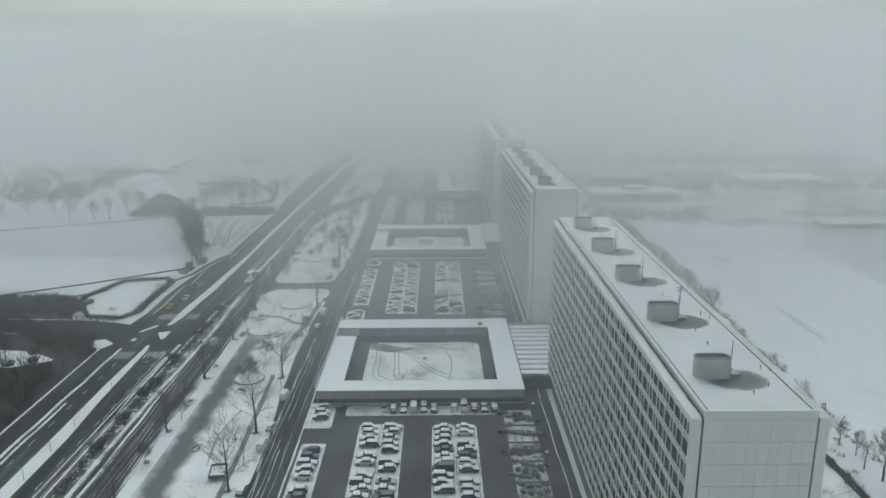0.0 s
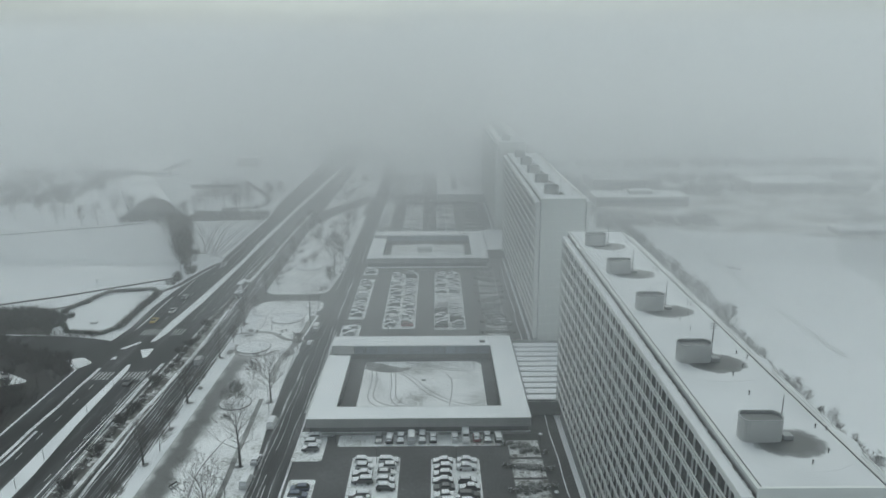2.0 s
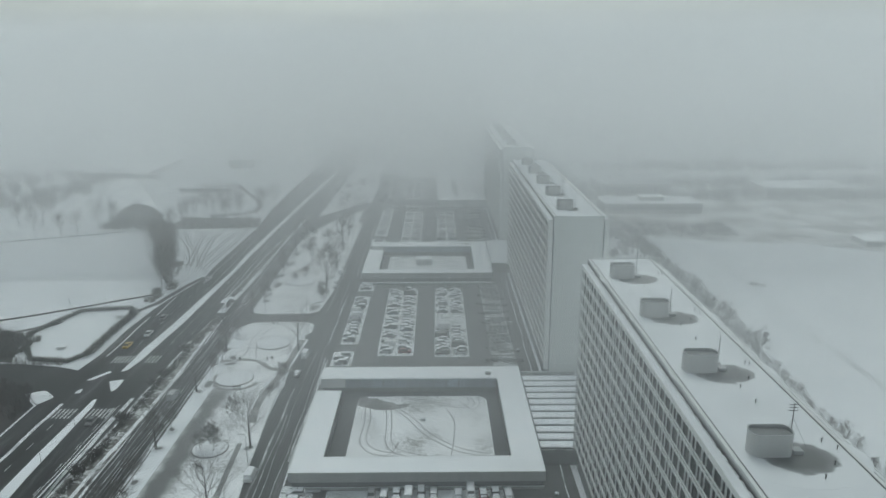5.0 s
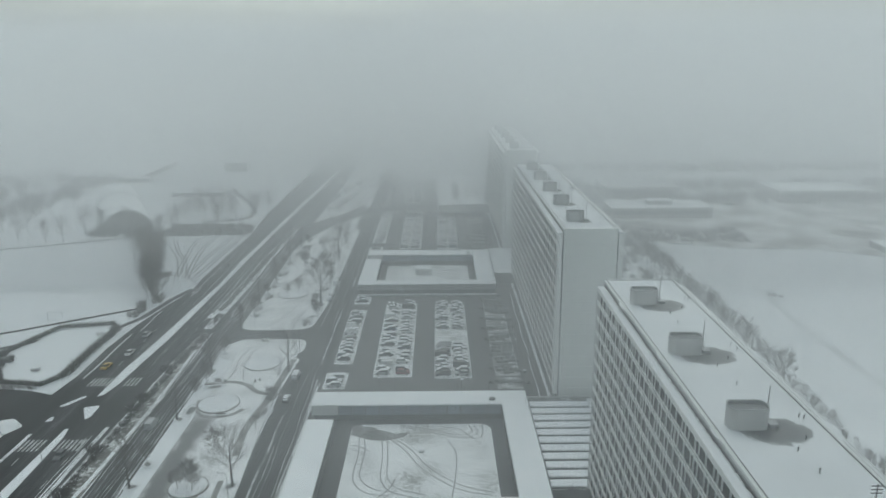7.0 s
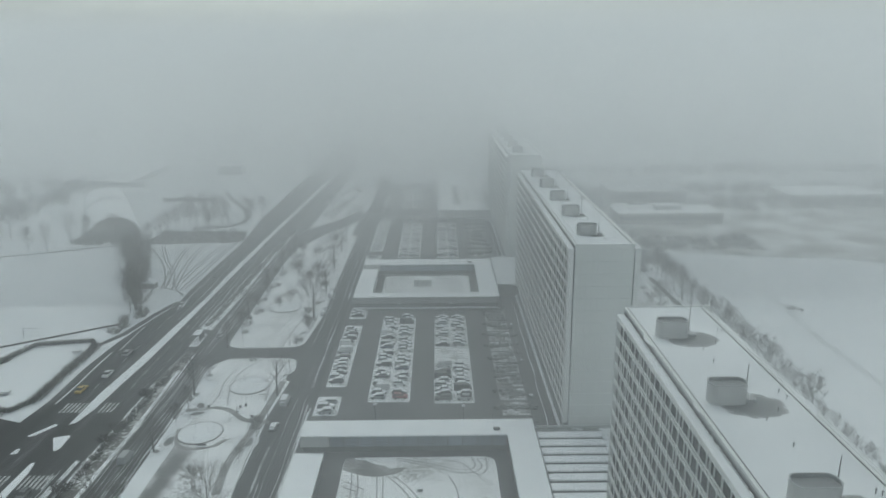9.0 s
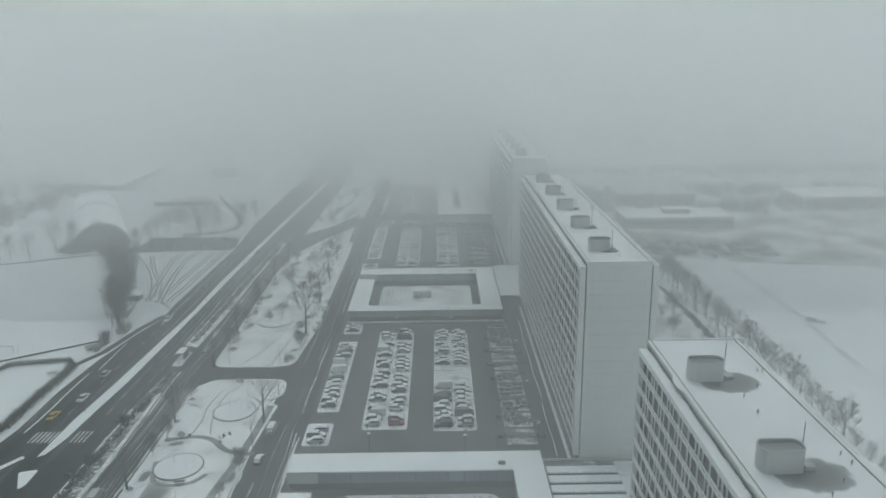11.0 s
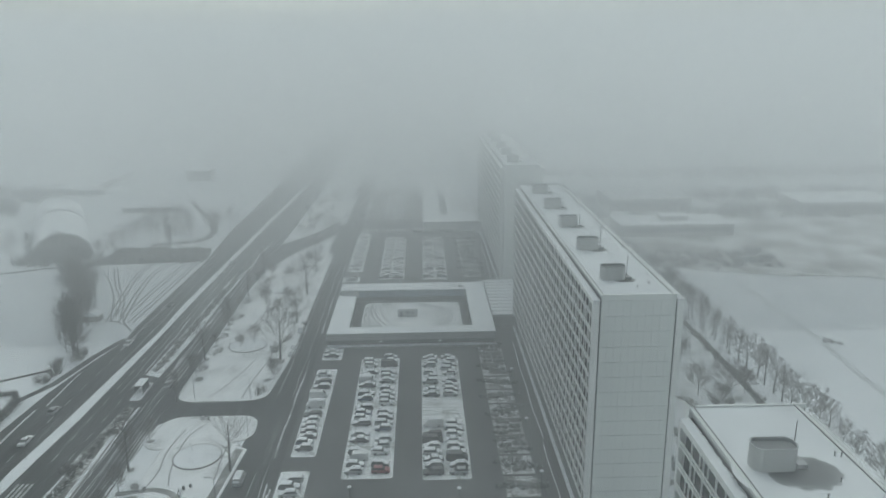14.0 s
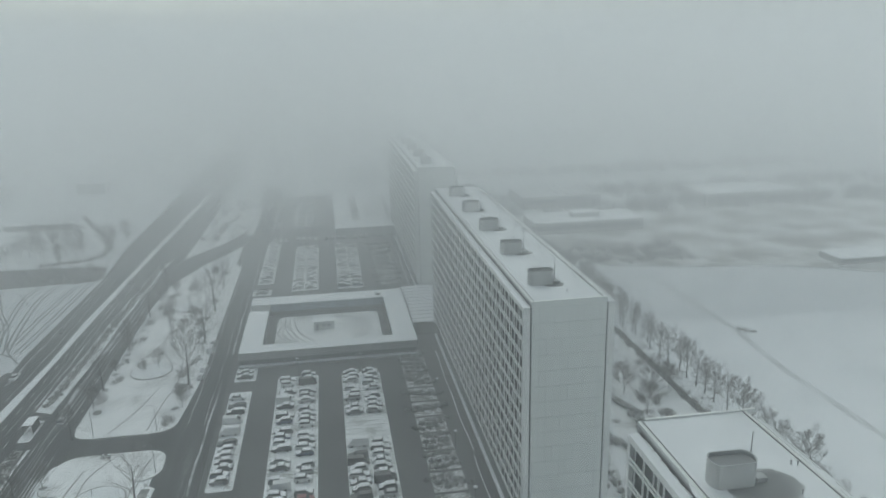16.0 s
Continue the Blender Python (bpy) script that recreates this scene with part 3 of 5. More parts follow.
def slab_tower(y0, near):
    t = thing("office_tower", "tall white slab office tower with concrete grid facade, snowy roof", "office building", "office towers", at=pose(0, y0, 0, 0, 0, -0.3 if y0 < 100 else 0))
    length = BAYS * BAY
    part("core", box(28.75, 41.75, 0.12, length + 0.89, 0, TOP + 0.55), GREY_METAL, t)
    part("lobby_glazing", box(28.3, 42.2, 1.0, length - 1.0, 0, BASE - 1.7), WALL_DARK, t, "dark recessed ground floor glazing")
    # long facades: ledge, floor bands, fins, panes
    for side, x_in, x_out in (("west", 28.5, 27.3), ("east", 42.0, 43.2)):
        a, b = sorted((x_in, x_out))
        part("backing", box(*((27.9, 28.5) if side == "west" else (42.0, 42.6)), 0.3, length - 0.3, BASE - 1.7, TOP - 0.4), GLASS, t)
        ledge = part("ledge", box(a, b, 0, length, TOP - 0.75, TOP), FRAME, t, "white top ledge of the facade")
        part("snow_cover", box(a + 0.04, b - 0.1, 0.1, length - 0.1, TOP - 0.02, TOP + 0.07), THIN_ROOF_SNOW, ledge)
        gap = (28.5, 28.74) if side == "west" else (41.76, 42.0)
        part("gutter", box(*gap, 0.1, length, TOP - 0.2, TOP - 0.02), DARK_METAL, t, "dark gutter behind the ledge")
        lumps = bmesh.new()
        lr = random.Random(int(y0))
        for _ in range(240):
            ly, ll, lw = lr.uniform(0.5, length - 1.5), lr.uniform(0.15, 0.9), lr.uniform(0.04, 0.16)
            lx = gap[0] if side == "west" else gap[1] - lw
            add_box(lumps, lx, lx + lw, ly, ly + ll, TOP - 0.03, TOP + 0.04)
        tagged(part("gutter_snow", lumps, ROOF_SNOW, t), "", "", "", "stuff")
        for y in (0.0, length - 0.55):
            part("end_fin", box(a, b, y, y + 0.55, BASE - 1.7, TOP - 0.75), FRAME, t)
        out0, out1 = (x_out, x_out + 0.42) if side == "west" else (x_out - 0.42, x_out)
        band = low = None
        for f in range(FLOORS):
            z = BASE + f * STOREY
            if band is None:
                band = part("floor_band", box(*((out0, out0 + 0.16) if side == "west" else (out1 - 0.16, out1)), 0.55, length - 0.55, -0.36, -0.12), FRAME, t)
                low = part("sunshade_rail", box(*((out0, out0 + 0.16) if side == "west" else (out1 - 0.16, out1)), 0.55, length - 0.55, 0.2, 0.42), FRAME, t)
            else:
                for o in (band, low):
                    o = o.copy()
                    scene.collection.objects.link(o)
                    o.location.z = z
                continue
            band.location.z = low.location.z = z
        fin = None
        for i in range(1, BAYS):
            if fin is None:
                fin = part("fin", box(*((out0 + 0.28, out0 + 0.5) if side == "west" else (out1 - 0.5, out1 - 0.28)), -0.05, 0.05, BASE - 0.5, TOP - 0.75), FRAME, t)
                fin.location.y = BAY * i
            else:
                o = fin.copy()
                scene.collection.objects.link(o)
                o.location.y = BAY * i
    # west panes, single ones where the flight passes close
    pane = part("window_pane", box(27.82, 27.9, 0.1, BAY - 0.1, 0.12, STOREY - 0.4), PANE, t)
    bar_bm = bmesh.new()
    rest = bmesh.new()
    for f in range(FLOORS):
        for i in range(BAYS):
            y, z = i * BAY, BASE + f * STOREY
            side_y = y + (1.15 if (i * 7 + f * 3) % 5 < 2 else 2.3)
            add_box(bar_bm, 27.64, 27.84, side_y, side_y + 0.09, z + 0.12, z + STOREY - 0.4)
            if near and f >= FLOORS - 8:
                if f == FLOORS - 1 and i == 0:
                    pane.location = (0, y, z)
                    continue
                o = pane.copy()
                scene.collection.objects.link(o)
                o.location = (0, y, z)
            else:
                add_box(rest, 27.82, 27.9, y + 0.1, y + BAY - 0.1, z + 0.12, z + STOREY - 0.4)
    if not near:
        pane.location = (0, 0, BASE + (FLOORS - 1) * STOREY)
        pane.location.x = -0.004
    tagged(part("window_panes", rest, GLASS, t), "", "", "", "stuff")
    tagged(part("window_bars", bar_bm, FRAME, t), "", "", "", "stuff")
    # end wall of tall white panels, joints between them
    cols = 10
    w = (41.75 - 28.75) / cols
    panel = None
    for f in range(FLOORS + 1):
        z0 = BASE + f * STOREY
        h = STOREY if f < FLOORS else 1.05
        for c in range(cols):
            if f == FLOORS:
                if c == 0:
                    part("top_panel", box(28.75, 41.75, -0.03, 0.1, z0 + 0.02, z0 + h), PANEL, t)
                continue
            if panel is None:
                panel = part("wall_panel", box(0.010, w - 0.010, -0.02, 0.1, 0.026, STOREY - 0.026), PANEL, t)
                panel.location = (28.75, 0, z0)
            else:
                o = panel.copy()
                scene.collection.objects.link(o)
                o.location = (28.75 + c * w, 0, z0)
    part("dark_plinth", box(29.2, 41.3, -0.1, 0.3, 0, 3.9), WALL_DARK, t)
    for c in range(cols):
        part("wall_panel", box(28.76 + c * w, 28.74 + (c + 1) * w, -0.02, 0.1, 3.93, BASE - 0.01), PANEL, t)
    # roof
    roof = part("roof", box(28.87, 41.63, 0.31, length + 0.9, TOP + 0.55, TOP + 0.85), THIN_ROOF_SNOW, t, "flat roof under smooth snow")
    for x0, x1 in ((28.76, 29.2), (41.3, 41.74)):
        part("upstand", box(x0, x1, 0.1, length + 0.9, TOP + 0.5, TOP + 0.9), FASCIA, t, "pale grey sheet upstand round the roof")
    # dark strip added on the core wall so the gutter's dark line reads wider
    part("added_dark_strip", box(28.72, 28.75, 0.3, length, TOP - 0.1, TOP + 0.26), DARK_METAL, t)
    for x0, x1 in ((29.2, 29.29), (41.21, 41.3)):
        part("parapet_cap", box(x0, x1, 0.1, length + 0.9, TOP + 0.5, TOP + 0.97), DARK_METAL, t, "thin dark metal cap strip")
    part("parapet", box(29.7, 42.8, length + 0.9, length + 1.2, TOP + 0.5, TOP + 1.06), FRAME, t, "white raised end parapet")
    part("parapet", box(28.86, 41.64, 0.0, 0.3, TOP + 0.86, TOP + 1.04), FRAME, t)
    for x in (42.5, 42.95):
        part("safety_rail", box(x - 0.05, x + 0.05, 0.3, length, TOP + 0.28, TOP + 0.36), FRAME, t)
    for i, y in enumerate((8.6, 29.4, 50.2, 71.1, 92.0)):
        vent_stack(y0 + y, i, 1.0 if y0 < 100 else 0.5)
    return t


def oval(x0, x1, y0, y1, n=8):
    r = (y1 - y0) / 2
    cy = (y0 + y1) / 2
    out = []
    for k in range(n + 1):
        a = -math.pi / 2 + math.pi * k / n
        out.append((x1 - r * 0.62 + r * 0.62 * math.cos(a), cy + r * math.sin(a)))
    for k in range(n + 1):
        a = math.pi / 2 + math.pi * k / n
        out.append((x0 + r * 0.62 + r * 0.62 * math.cos(a), cy + r * math.sin(a)))
    return out


def ring_wall(pts, inner, z0, z1):
    bm = bmesh.new()
    a, b = [[bm.verts.new((x, y, z)) for x, y in pts] for z in (z0, z1)]
    c, d = [[bm.verts.new((x, y, z)) for x, y in inner] for z in (z0, z1)]
    n = len(pts)
    for i in range(n):
        j = (i + 1) % n
        for q in ((a[i], a[j], b[j], b[i]), (c[j], c[i], d[i], d[j]), (b[i], b[j], d[j], d[i])):
            bm.faces.new(q)
    return bm


ROOF_Z = TOP + 0.85


def vent_stack(y, i, melt):
    """An open-topped oval ventilation stack with its box, in a patch of melted snow."""
    s = thing("ventilation_stack", "grey oval ventilation stack, open on top, on a snowy roof", "ventilation stack", "roof stacks", at=pose(30.8, y, ROOF_Z))
    part("shell", ring_wall(oval(0, 4.6, 0, 2.5), oval(0.07, 4.53, 0.07, 2.43), 0, 2.5), STACK, s)
    part("lining", ring_wall(oval(0.075, 4.525, 0.075, 2.425), oval(0.12, 4.48, 0.12, 2.38), 1.2, 2.47), GREY_METAL, s, "grey inner lining")
    part("rim", ring_wall(oval(-0.03, 4.63, -0.03, 2.53), oval(0.09, 4.51, 0.09, 2.41), 2.5, 2.56), GREY_METAL, s, "thin metal rim")
    # raised floor; its dark colour stands in for the unlit inside of the stack
    part("inner_floor", prism(oval(0.12, 4.48, 0.12, 2.38), 2.1, 2.17), FELT, s, "dark disc below the rim, coloured as the stack's dark interior")
    bm = box(4.7, 5.7, 0.5, 1.5, 0, 0.45)
    bmesh.ops.bevel(bm, geom=bm.edges[:], offset=0.05, segments=1)
    part("duct_box", bm, GREY_METAL, s)
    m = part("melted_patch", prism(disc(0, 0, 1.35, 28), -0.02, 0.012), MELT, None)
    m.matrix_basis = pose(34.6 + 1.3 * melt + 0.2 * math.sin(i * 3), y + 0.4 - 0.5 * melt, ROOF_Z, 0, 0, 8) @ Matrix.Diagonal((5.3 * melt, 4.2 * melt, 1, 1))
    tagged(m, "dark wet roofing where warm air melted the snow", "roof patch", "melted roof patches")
    p = thing("roof_mast", "thin dark metal mast on the snowy roof", "mast", "roof masts", at=pose(36.3, y + 3.2, ROOF_Z))
    tall = 3.9 if i != 1 else 4.6
    bm = bmesh.new()
    tube(bm, [(0, 0, 0), (0.04, 0, tall)], [0.07, 0.045], 6)
    part("pole", bm, DARK_METAL, p)
    part("foot", box(-0.25, 0.25, -0.25, 0.25, 0, 0.1), DARK_METAL, p)
    if i in (1, 3):
        for z in (3.7, 4.05, 4.4) if i == 1 else (0.8,):
            part("bracket", box(-0.5, 0.5, -0.04, 0.04, z, z + 0.07), DARK_METAL, p)
    if i == 1:
        guys = bmesh.new()
        for gx, gy in ((-1.4, -0.8), (1.3, -0.9), (0.2, 1.5)):
            tube(guys, [(gx, gy, 0), (0.03, 0, 3.0)], [0.015, 0.015], 3)
        part("guy_wires", guys, DARK_METAL, p)
    for k, (vx, vy) in enumerate(((40.1, 3.0), (40.7, 2.0), (38.5, -1.8), (36.1, -4.2), (36.1, -9.0))):
        if i == 0 and k > 3:
            continue
        v = thing("roof_vent", "small dark vent pipe with a cap, standing in roof snow", "vent pipe", "roof vent pipes", at=pose(vx + 0.4 * math.sin(i * 5 + k), y + vy + 0.5 * math.sin(i * 3 + k * 2), ROOF_Z))
        bm = bmesh.new()
        tube(bm, [(0, 0, 0), (0, 0, 0.45)], [0.06, 0.06], 6)
        part("pipe", bm, DARK_METAL, v)
        bm = bmesh.new()
        tube(bm, [(0, 0, 0.45), (0, 0, 0.55)], [0.12, 0.09], 6)
        part("cap", bm, DARK_METAL, v)


for y0, near in ((60.6, True), (206.8, True), (353.0, False)):
    slab_tower(y0, near)

# ---- low pavilions round a court ----
ROOF = 4.6


def roof_wing(t, outer, inner, label=""):
    """A flat roof strip between an outer and an inner edge; the inner edge lies a little lower."""
    (a, b), (c, d) = outer, inner
    bm = bmesh.new()
    tops = [bm.verts.new((*p, z)) for p, z in ((a, ROOF), (b, ROOF), (d, ROOF - 0.22), (c, ROOF - 0.22))]
    lows = [bm.verts.new((*p, ROOF - 0.5)) for p in (a, b, d, c)]
    bm.faces.new(tops)
    bm.faces.new(lows[::-1])
    for i in range(4):
        j = (i + 1) % 4
        bm.faces.new((lows[i], lows[j], tops[j], tops[i]))
    return part("roof", bm, ROOF_SNOW, t, label)


def pavilion(y0, kiosk):
    t = thing("pavilion", "low flat-roofed pavilion wings round a court, roofs under smooth snow", "pavilion", "pavilions", at=pose(0, y0, 0))
    L, R, N, W = (-31.4, 20.5, 49.4, 35.6) if kiosk else (-32.6, 20.6, 52.4, 38.1)
    li, ri, si, ni = (-25.1, 13.6, 5.9, 42.5) if kiosk else (-26.3, 14.1, 6.4, 45.7)
    roof_wing(t, ((L, 0), (R, 0)), ((li, si), (ri, si)), "smooth snow on the flat roof")
    roof_wing(t, ((R, 0.02), (R, N)), ((ri, si + 0.02), (ri, ni)))
    roof_wing(t, ((R, N + 0.02), (L - 0.2, N + 0.02)), ((ri, ni), (L - 0.2, ni)))
    roof_wing(t, ((L, W), (L, 0.02)), ((li, W), (li, si + 0.02)))
    # walls set back under the roofs
    for x0, x1, a, b in ((L + 0.5, R - 0.5, 0.9, si - 0.4), (ri + 0.4, R - 0.5, si - 0.38, N - 0.5), (L + 0.3, R - 0.52, ni + 0.5, N - 0.52), (L + 0.5, li - 0.4, si - 0.38, W - 0.3)):
        part("wall", box(x0, x1, a, b, 0, ROOF - 0.52), WALL_DARK, t, "shaded glazed wall under the roof edge")
    # fascias
    part("fascia", box(L, R, -0.14, -0.02, 2.35, ROOF - 0.06), GREY_FASCIA, t, "grey fascia panels under the roof edge")
    part("roof_edge", box(L, R, -0.18, -0.01, ROOF - 0.06, ROOF + 0.04), FASCIA, t, "pale metal roof edge")
    joint = None
    for i in range(1, 12):
        if joint is None:
            joint = part("fascia_joint", box(-0.03, 0.03, -0.17, -0.14, 2.4, ROOF - 0.08), DARK_METAL, t)
            joint.location.x = L + 4.43 * i
        else:
            o = joint.copy()
            scene.collection.objects.link(o)
            o.location.x = L + 4.43 * i
    part("fascia", box(R + 0.02, R + 0.14, 0, N, 3.3, ROOF + 0.03), DARK_METAL, t, "dark roof edge")
    part("fascia", box(L - 0.16, L - 0.03, 0, W, 2.4, ROOF + 0.02), FASCIA, t)
    part("fascia", box(L - 0.2, li, ni - 0.16, ni - 0.03, 1.7, ROOF - 0.2), FASCIA, t)
    part("fascia", box(L - 0.2, R, N + 0.04, N + 0.16, 2.6, ROOF + 0.02), FASCIA, t)
    part("fascia", box(L, li, W + 0.02, W + 0.12, 2.6, ROOF - 0.02), FASCIA, t)
    part("roof_edge", box(li - 0.02, li + 0.1, si, W, ROOF - 0.62, ROOF - 0.18), DARK_METAL, t)
    part("roof_edge", box(ri - 0.1, ri + 0.02, si, ni, ROOF - 0.62, ROOF - 0.18), DARK_METAL, t)
    part("roof_edge", box(li, ri, si - 0.02, si + 0.1, ROOF - 0.62, ROOF - 0.18), FASCIA, t)
    for x0, x1 in ((L + 0.02, R - 0.02),):
        front = -0.9 if kiosk else 0.62
        plinth = part("plinth", box(x0, x1, front, 0.9, 0, 0.6), GREY_FASCIA, t, "low grey plinth along the front")
        part("snow_cover", box(x0, x1, front - 0.02, 0.86, 0.59, 0.66), SNOW, plinth)
    # bay of glazed panels facing the court
    w = (ri - li) / 12
    leaf = None
    for i in range(12):
        if leaf is None:
            leaf = part("glazed_panel", box(0.12, w - 0.12, ni + 0.3, ni + 0.45, 1.5, ROOF - 0.55), DOOR_BLUE, t, "blue-grey glazed panel")
            leaf.location.x = li
        else:
            o = leaf.copy()
            scene.collection.objects.link(o)
            o.location.x = li + i * w
    post = None
    for i in range(13):
        if post is None:
            post = part("post", box(-0.1, 0.1, ni + 0.2, ni + 0.5, 0, ROOF - 0.52), DARK_METAL, t)
            post.location.x = li
        else:
            o = post.copy()
            scene.collection.objects.link(o)
            o.location.x = li + i * w
    # thin posts along the front
    for x in (-31.5, -22.5, -13.5, -4.5, 4.5, 13.5):
        part("post", box(x - 0.07, x + 0.07, 0.66, 0.8, 0.6, ROOF - 0.5), DARK_METAL, t)
    v = thing("roof_vent", "small dark roof vent on the pavilion corner", "vent", "pavilion vents", at=pose(11.9, y0 + ni + 2.0, ROOF - 0.1))
    part("body", prism(disc(0, 0, 0.8, 14, 0.5), 0, 0.45), DARK_METAL, v)
    # court: snow with wheel tracks
    court = part("court_snow", prism(rounded(rect(-22.6, 11.2, 8.6, ni - 2.0), 3.2), 0.02, 0.07), PARK)
    court.location.y = y0
    tagged(court, "snow on the court with dark curved tyre tracks", "", "", "structure")
    if kiosk:
        curves = [[(-7 + r * 1.0 * math.cos(a), 26 + r * 0.86 * math.sin(a)) for a in [math.radians(d) for d in range(a0, a1, 9)]] for r, a0, a1 in ((14, -60, 120), (15.2, -60, 116), (12.4, -40, 100), (15, 150, 250), (13.6, 150, 246))]
        curves += [[(-20, 38), (-19.4, 28), (-16, 18), (-11, 12)], [(-18.6, 38), (-18, 28), (-14.6, 19), (-9.6, 13)], [(-17, 37), (-16, 28), (-12.8, 20), (-8, 14.4)]]
    else:
        curves = [[(-19.5, 42), (-13.5, 37), (-9, 31), (-6, 25), (-2, 20), (3, 15.6), (9.6, 13.4)], [(-18.2, 42.6), (-12.4, 37.4), (-7.8, 31.6), (-4.6, 25.6), (-0.8, 20.8), (4, 16.8), (10, 14.6)],
                  [(-11, 42.6), (-4, 40), (2, 37.4), (6, 37.2), (8, 39.6), (7, 42.6)], [(-11, 43.2), (-4, 41.2), (2, 38.6), (5.4, 38.6), (6.6, 40.4), (5.8, 43)], [(0, 42), (3.6, 41), (6.8, 36.4), (9, 38.4), (9, 43)],
                  [(-20.6, 40), (-19.8, 30), (-20, 20), (-17, 15), (-12, 13.6)], [(-19.4, 39), (-18.4, 31), (-18.6, 21), (-15.6, 16.4), (-11, 15)], [(-15, 38), (-14.2, 28), (-14, 20), (-11.4, 15), (-5, 12.6)],
                  [(-13.6, 38), (-13, 28), (-12.6, 20.6), (-10, 16.2), (-4, 13.8)], [(0.6, 36), (2.4, 30), (2, 20), (1, 12)], [(-21, 34), (-17, 31)], [(-21.4, 32), (-18, 30)], [(-16, 11), (-12, 16), (-11, 20)], [(-15, 10.4), (-10.6, 15.6)]]
    for line in curves:
        part("tyre_track", prism(ribbon(smooth(line), 0.36 if kiosk else 0.24), 0.06, 0.078), TRACK, court)
    if not kiosk:
        part("bare_patch", prism(rounded([(-22.4, 43.4), (-22.5, 38.6), (-20.4, 37.6), (-17.6, 36.2), (-14.8, 35.8), (-11.8, 36.6), (-9.8, 37.6), (-8.6, 39.2), (-10.2, 39.4), (-12.2, 38.9), (-13.4, 40.2), (-15.8, 40.8), (-17.6, 42.4), (-19.6, 42.6), (-20.6, 43.5)], 0.4), 0.06, 0.079), WORN, court)
        b = thing("court_drain_box", "small snow-capped box standing in the court", "box", at=pose(-5.4, y0 + 30.6, 0.06))
        part("body", box(-0.6, 0.6, -0.4, 0.4, 0, 0.5), GREY_METAL, b)
        part("snow_cap", box(-0.55, 0.55, -0.35, 0.35, 0.5, 0.62), SNOW, b)
    else:
        k = thing("site_cabin", "white site cabin with snow on its flat roof in the court", "cabin", at=pose(-7.2, y0 + 28.7, 0.06))
        part("body", box(-3.4, 3.4, -2.6, 2.6, 0, 2.6), PANEL, k)
        part("roof_snow", box(-3.5, 3.5, -2.7, 2.7, 2.6, 2.82), ROOF_SNOW, k)
        part("door", box(-2.6, -1.7, -2.66, -2.6, 0.1, 2.1), GREY_METAL, k)
        for x in (-0.6, 1.2):
            part("window", box(x, x + 1.1, -2.66, -2.6, 0.9, 1.9), GREY_METAL, k)
    return t


pavilion(156.3, False)
pavilion(298.6, True)


def saw_roof(y0, y1):
    """The lobby between pavilion and tower, with rows of snowy roof lights."""
    t = thing("lobby_building", "low lobby building with rows of snow-covered roof lights", "building", "lobby buildings")
    part("wall", box(21.2, 41.4, y0, y1, 0, 3.7), WALL_DARK, t)
    part("roof", box(20.9, 41.6, y0 - 0.2, y1 + 0.2, 3.7, 3.9), ROOF_FELT_SNOW, t, "dark felt roof with traces of snow")
    y = y0 + 0.4
    strip = None
    while y < y1 - 1.6:
        if strip is None:
            bm = bmesh.new()
            sr = random.Random(5)
            near_edge = [(14.4 * k / 70, sr.uniform(-0.12, 0.16) - (0.25 if sr.random() < 0.12 else 0)) for k in range(71)]
            far_edge = [(14.4 * k / 70, 1.9 + sr.uniform(-0.05, 0.05)) for k in range(71)]
            a, b = [[bm.verts.new((px_, py_, zz)) for px_, py_ in e] for e, zz in ((near_edge, 0.42), (far_edge, 0.72))]
            c, d = [[bm.verts.new((px_, py_, 0.0)) for px_, py_ in e] for e in (near_edge, far_edge)]
            for k in range(70):
                for q in ((a[k], a[k + 1], b[k + 1], b[k]), (c[k], c[k + 1], a[k + 1], a[k]), (b[k], b[k + 1], d[k + 1], d[k])):
                    bm.faces.new(q)
            for k in (0, 70):
                bm.faces.new((a[k], b[k], d[k], c[k]))
            strip = part("roof_light", bm, [ROOF_SNOW], t, "snow-covered sloping roof light")
            edge = part("glazing", box(0, 14.4, -0.3, -0.26, 0, 0.3), WALL_DARK, strip)
            strip.location = (21.0, y, 3.9)
        else:
            o, e = strip.copy(), edge.copy()
            scene.collection.objects.link(o)
            scene.collection.objects.link(e)
            e.parent = o
            o.location = (21.0, y, 3.9)
        y += 3.42
    part("roof_snow", box(35.6, 41.4, y0 + 0.6, y1 - 0.4, 3.9, 4.0), THIN_SNOW, t, "patchy snow on the flat roof part")
    part("parapet", box(20.9, 41.6, y1 + 0.2, y1 + 0.4, 3.6, 4.3), FASCIA, t)
    return t


saw_roof(166.0, 205.6)
saw_roof(313.6, 351.6)

# solid pavilion further on
far_p = thing("far_pavilion", "low broad pavilion with a snowy flat roof and dark roof wells", "pavilion", "pavilions")
part("wall", box(-0.6, 32.5, 446, 545, 0, 4.6), FASCIA, far_p)
part("roof", box(-1, 33, 445.4, 545.6, 4.6, 5.1), ROOF_SNOW, far_p)
for x0, x1, a, b in ((8, 12, 462, 520), (15, 24, 470, 505), (26, 29, 458, 524)):
    part("roof_well", box(x0, x1, a, b, 5.1, 5.25), FELT, far_p, "dark roof well")
for i in range(10):
    part("roof_light", box(15.3 + 0.9 * i, 15.7 + 0.9 * i, 471, 504, 5.25, 5.4), ROOF_SNOW, far_p)

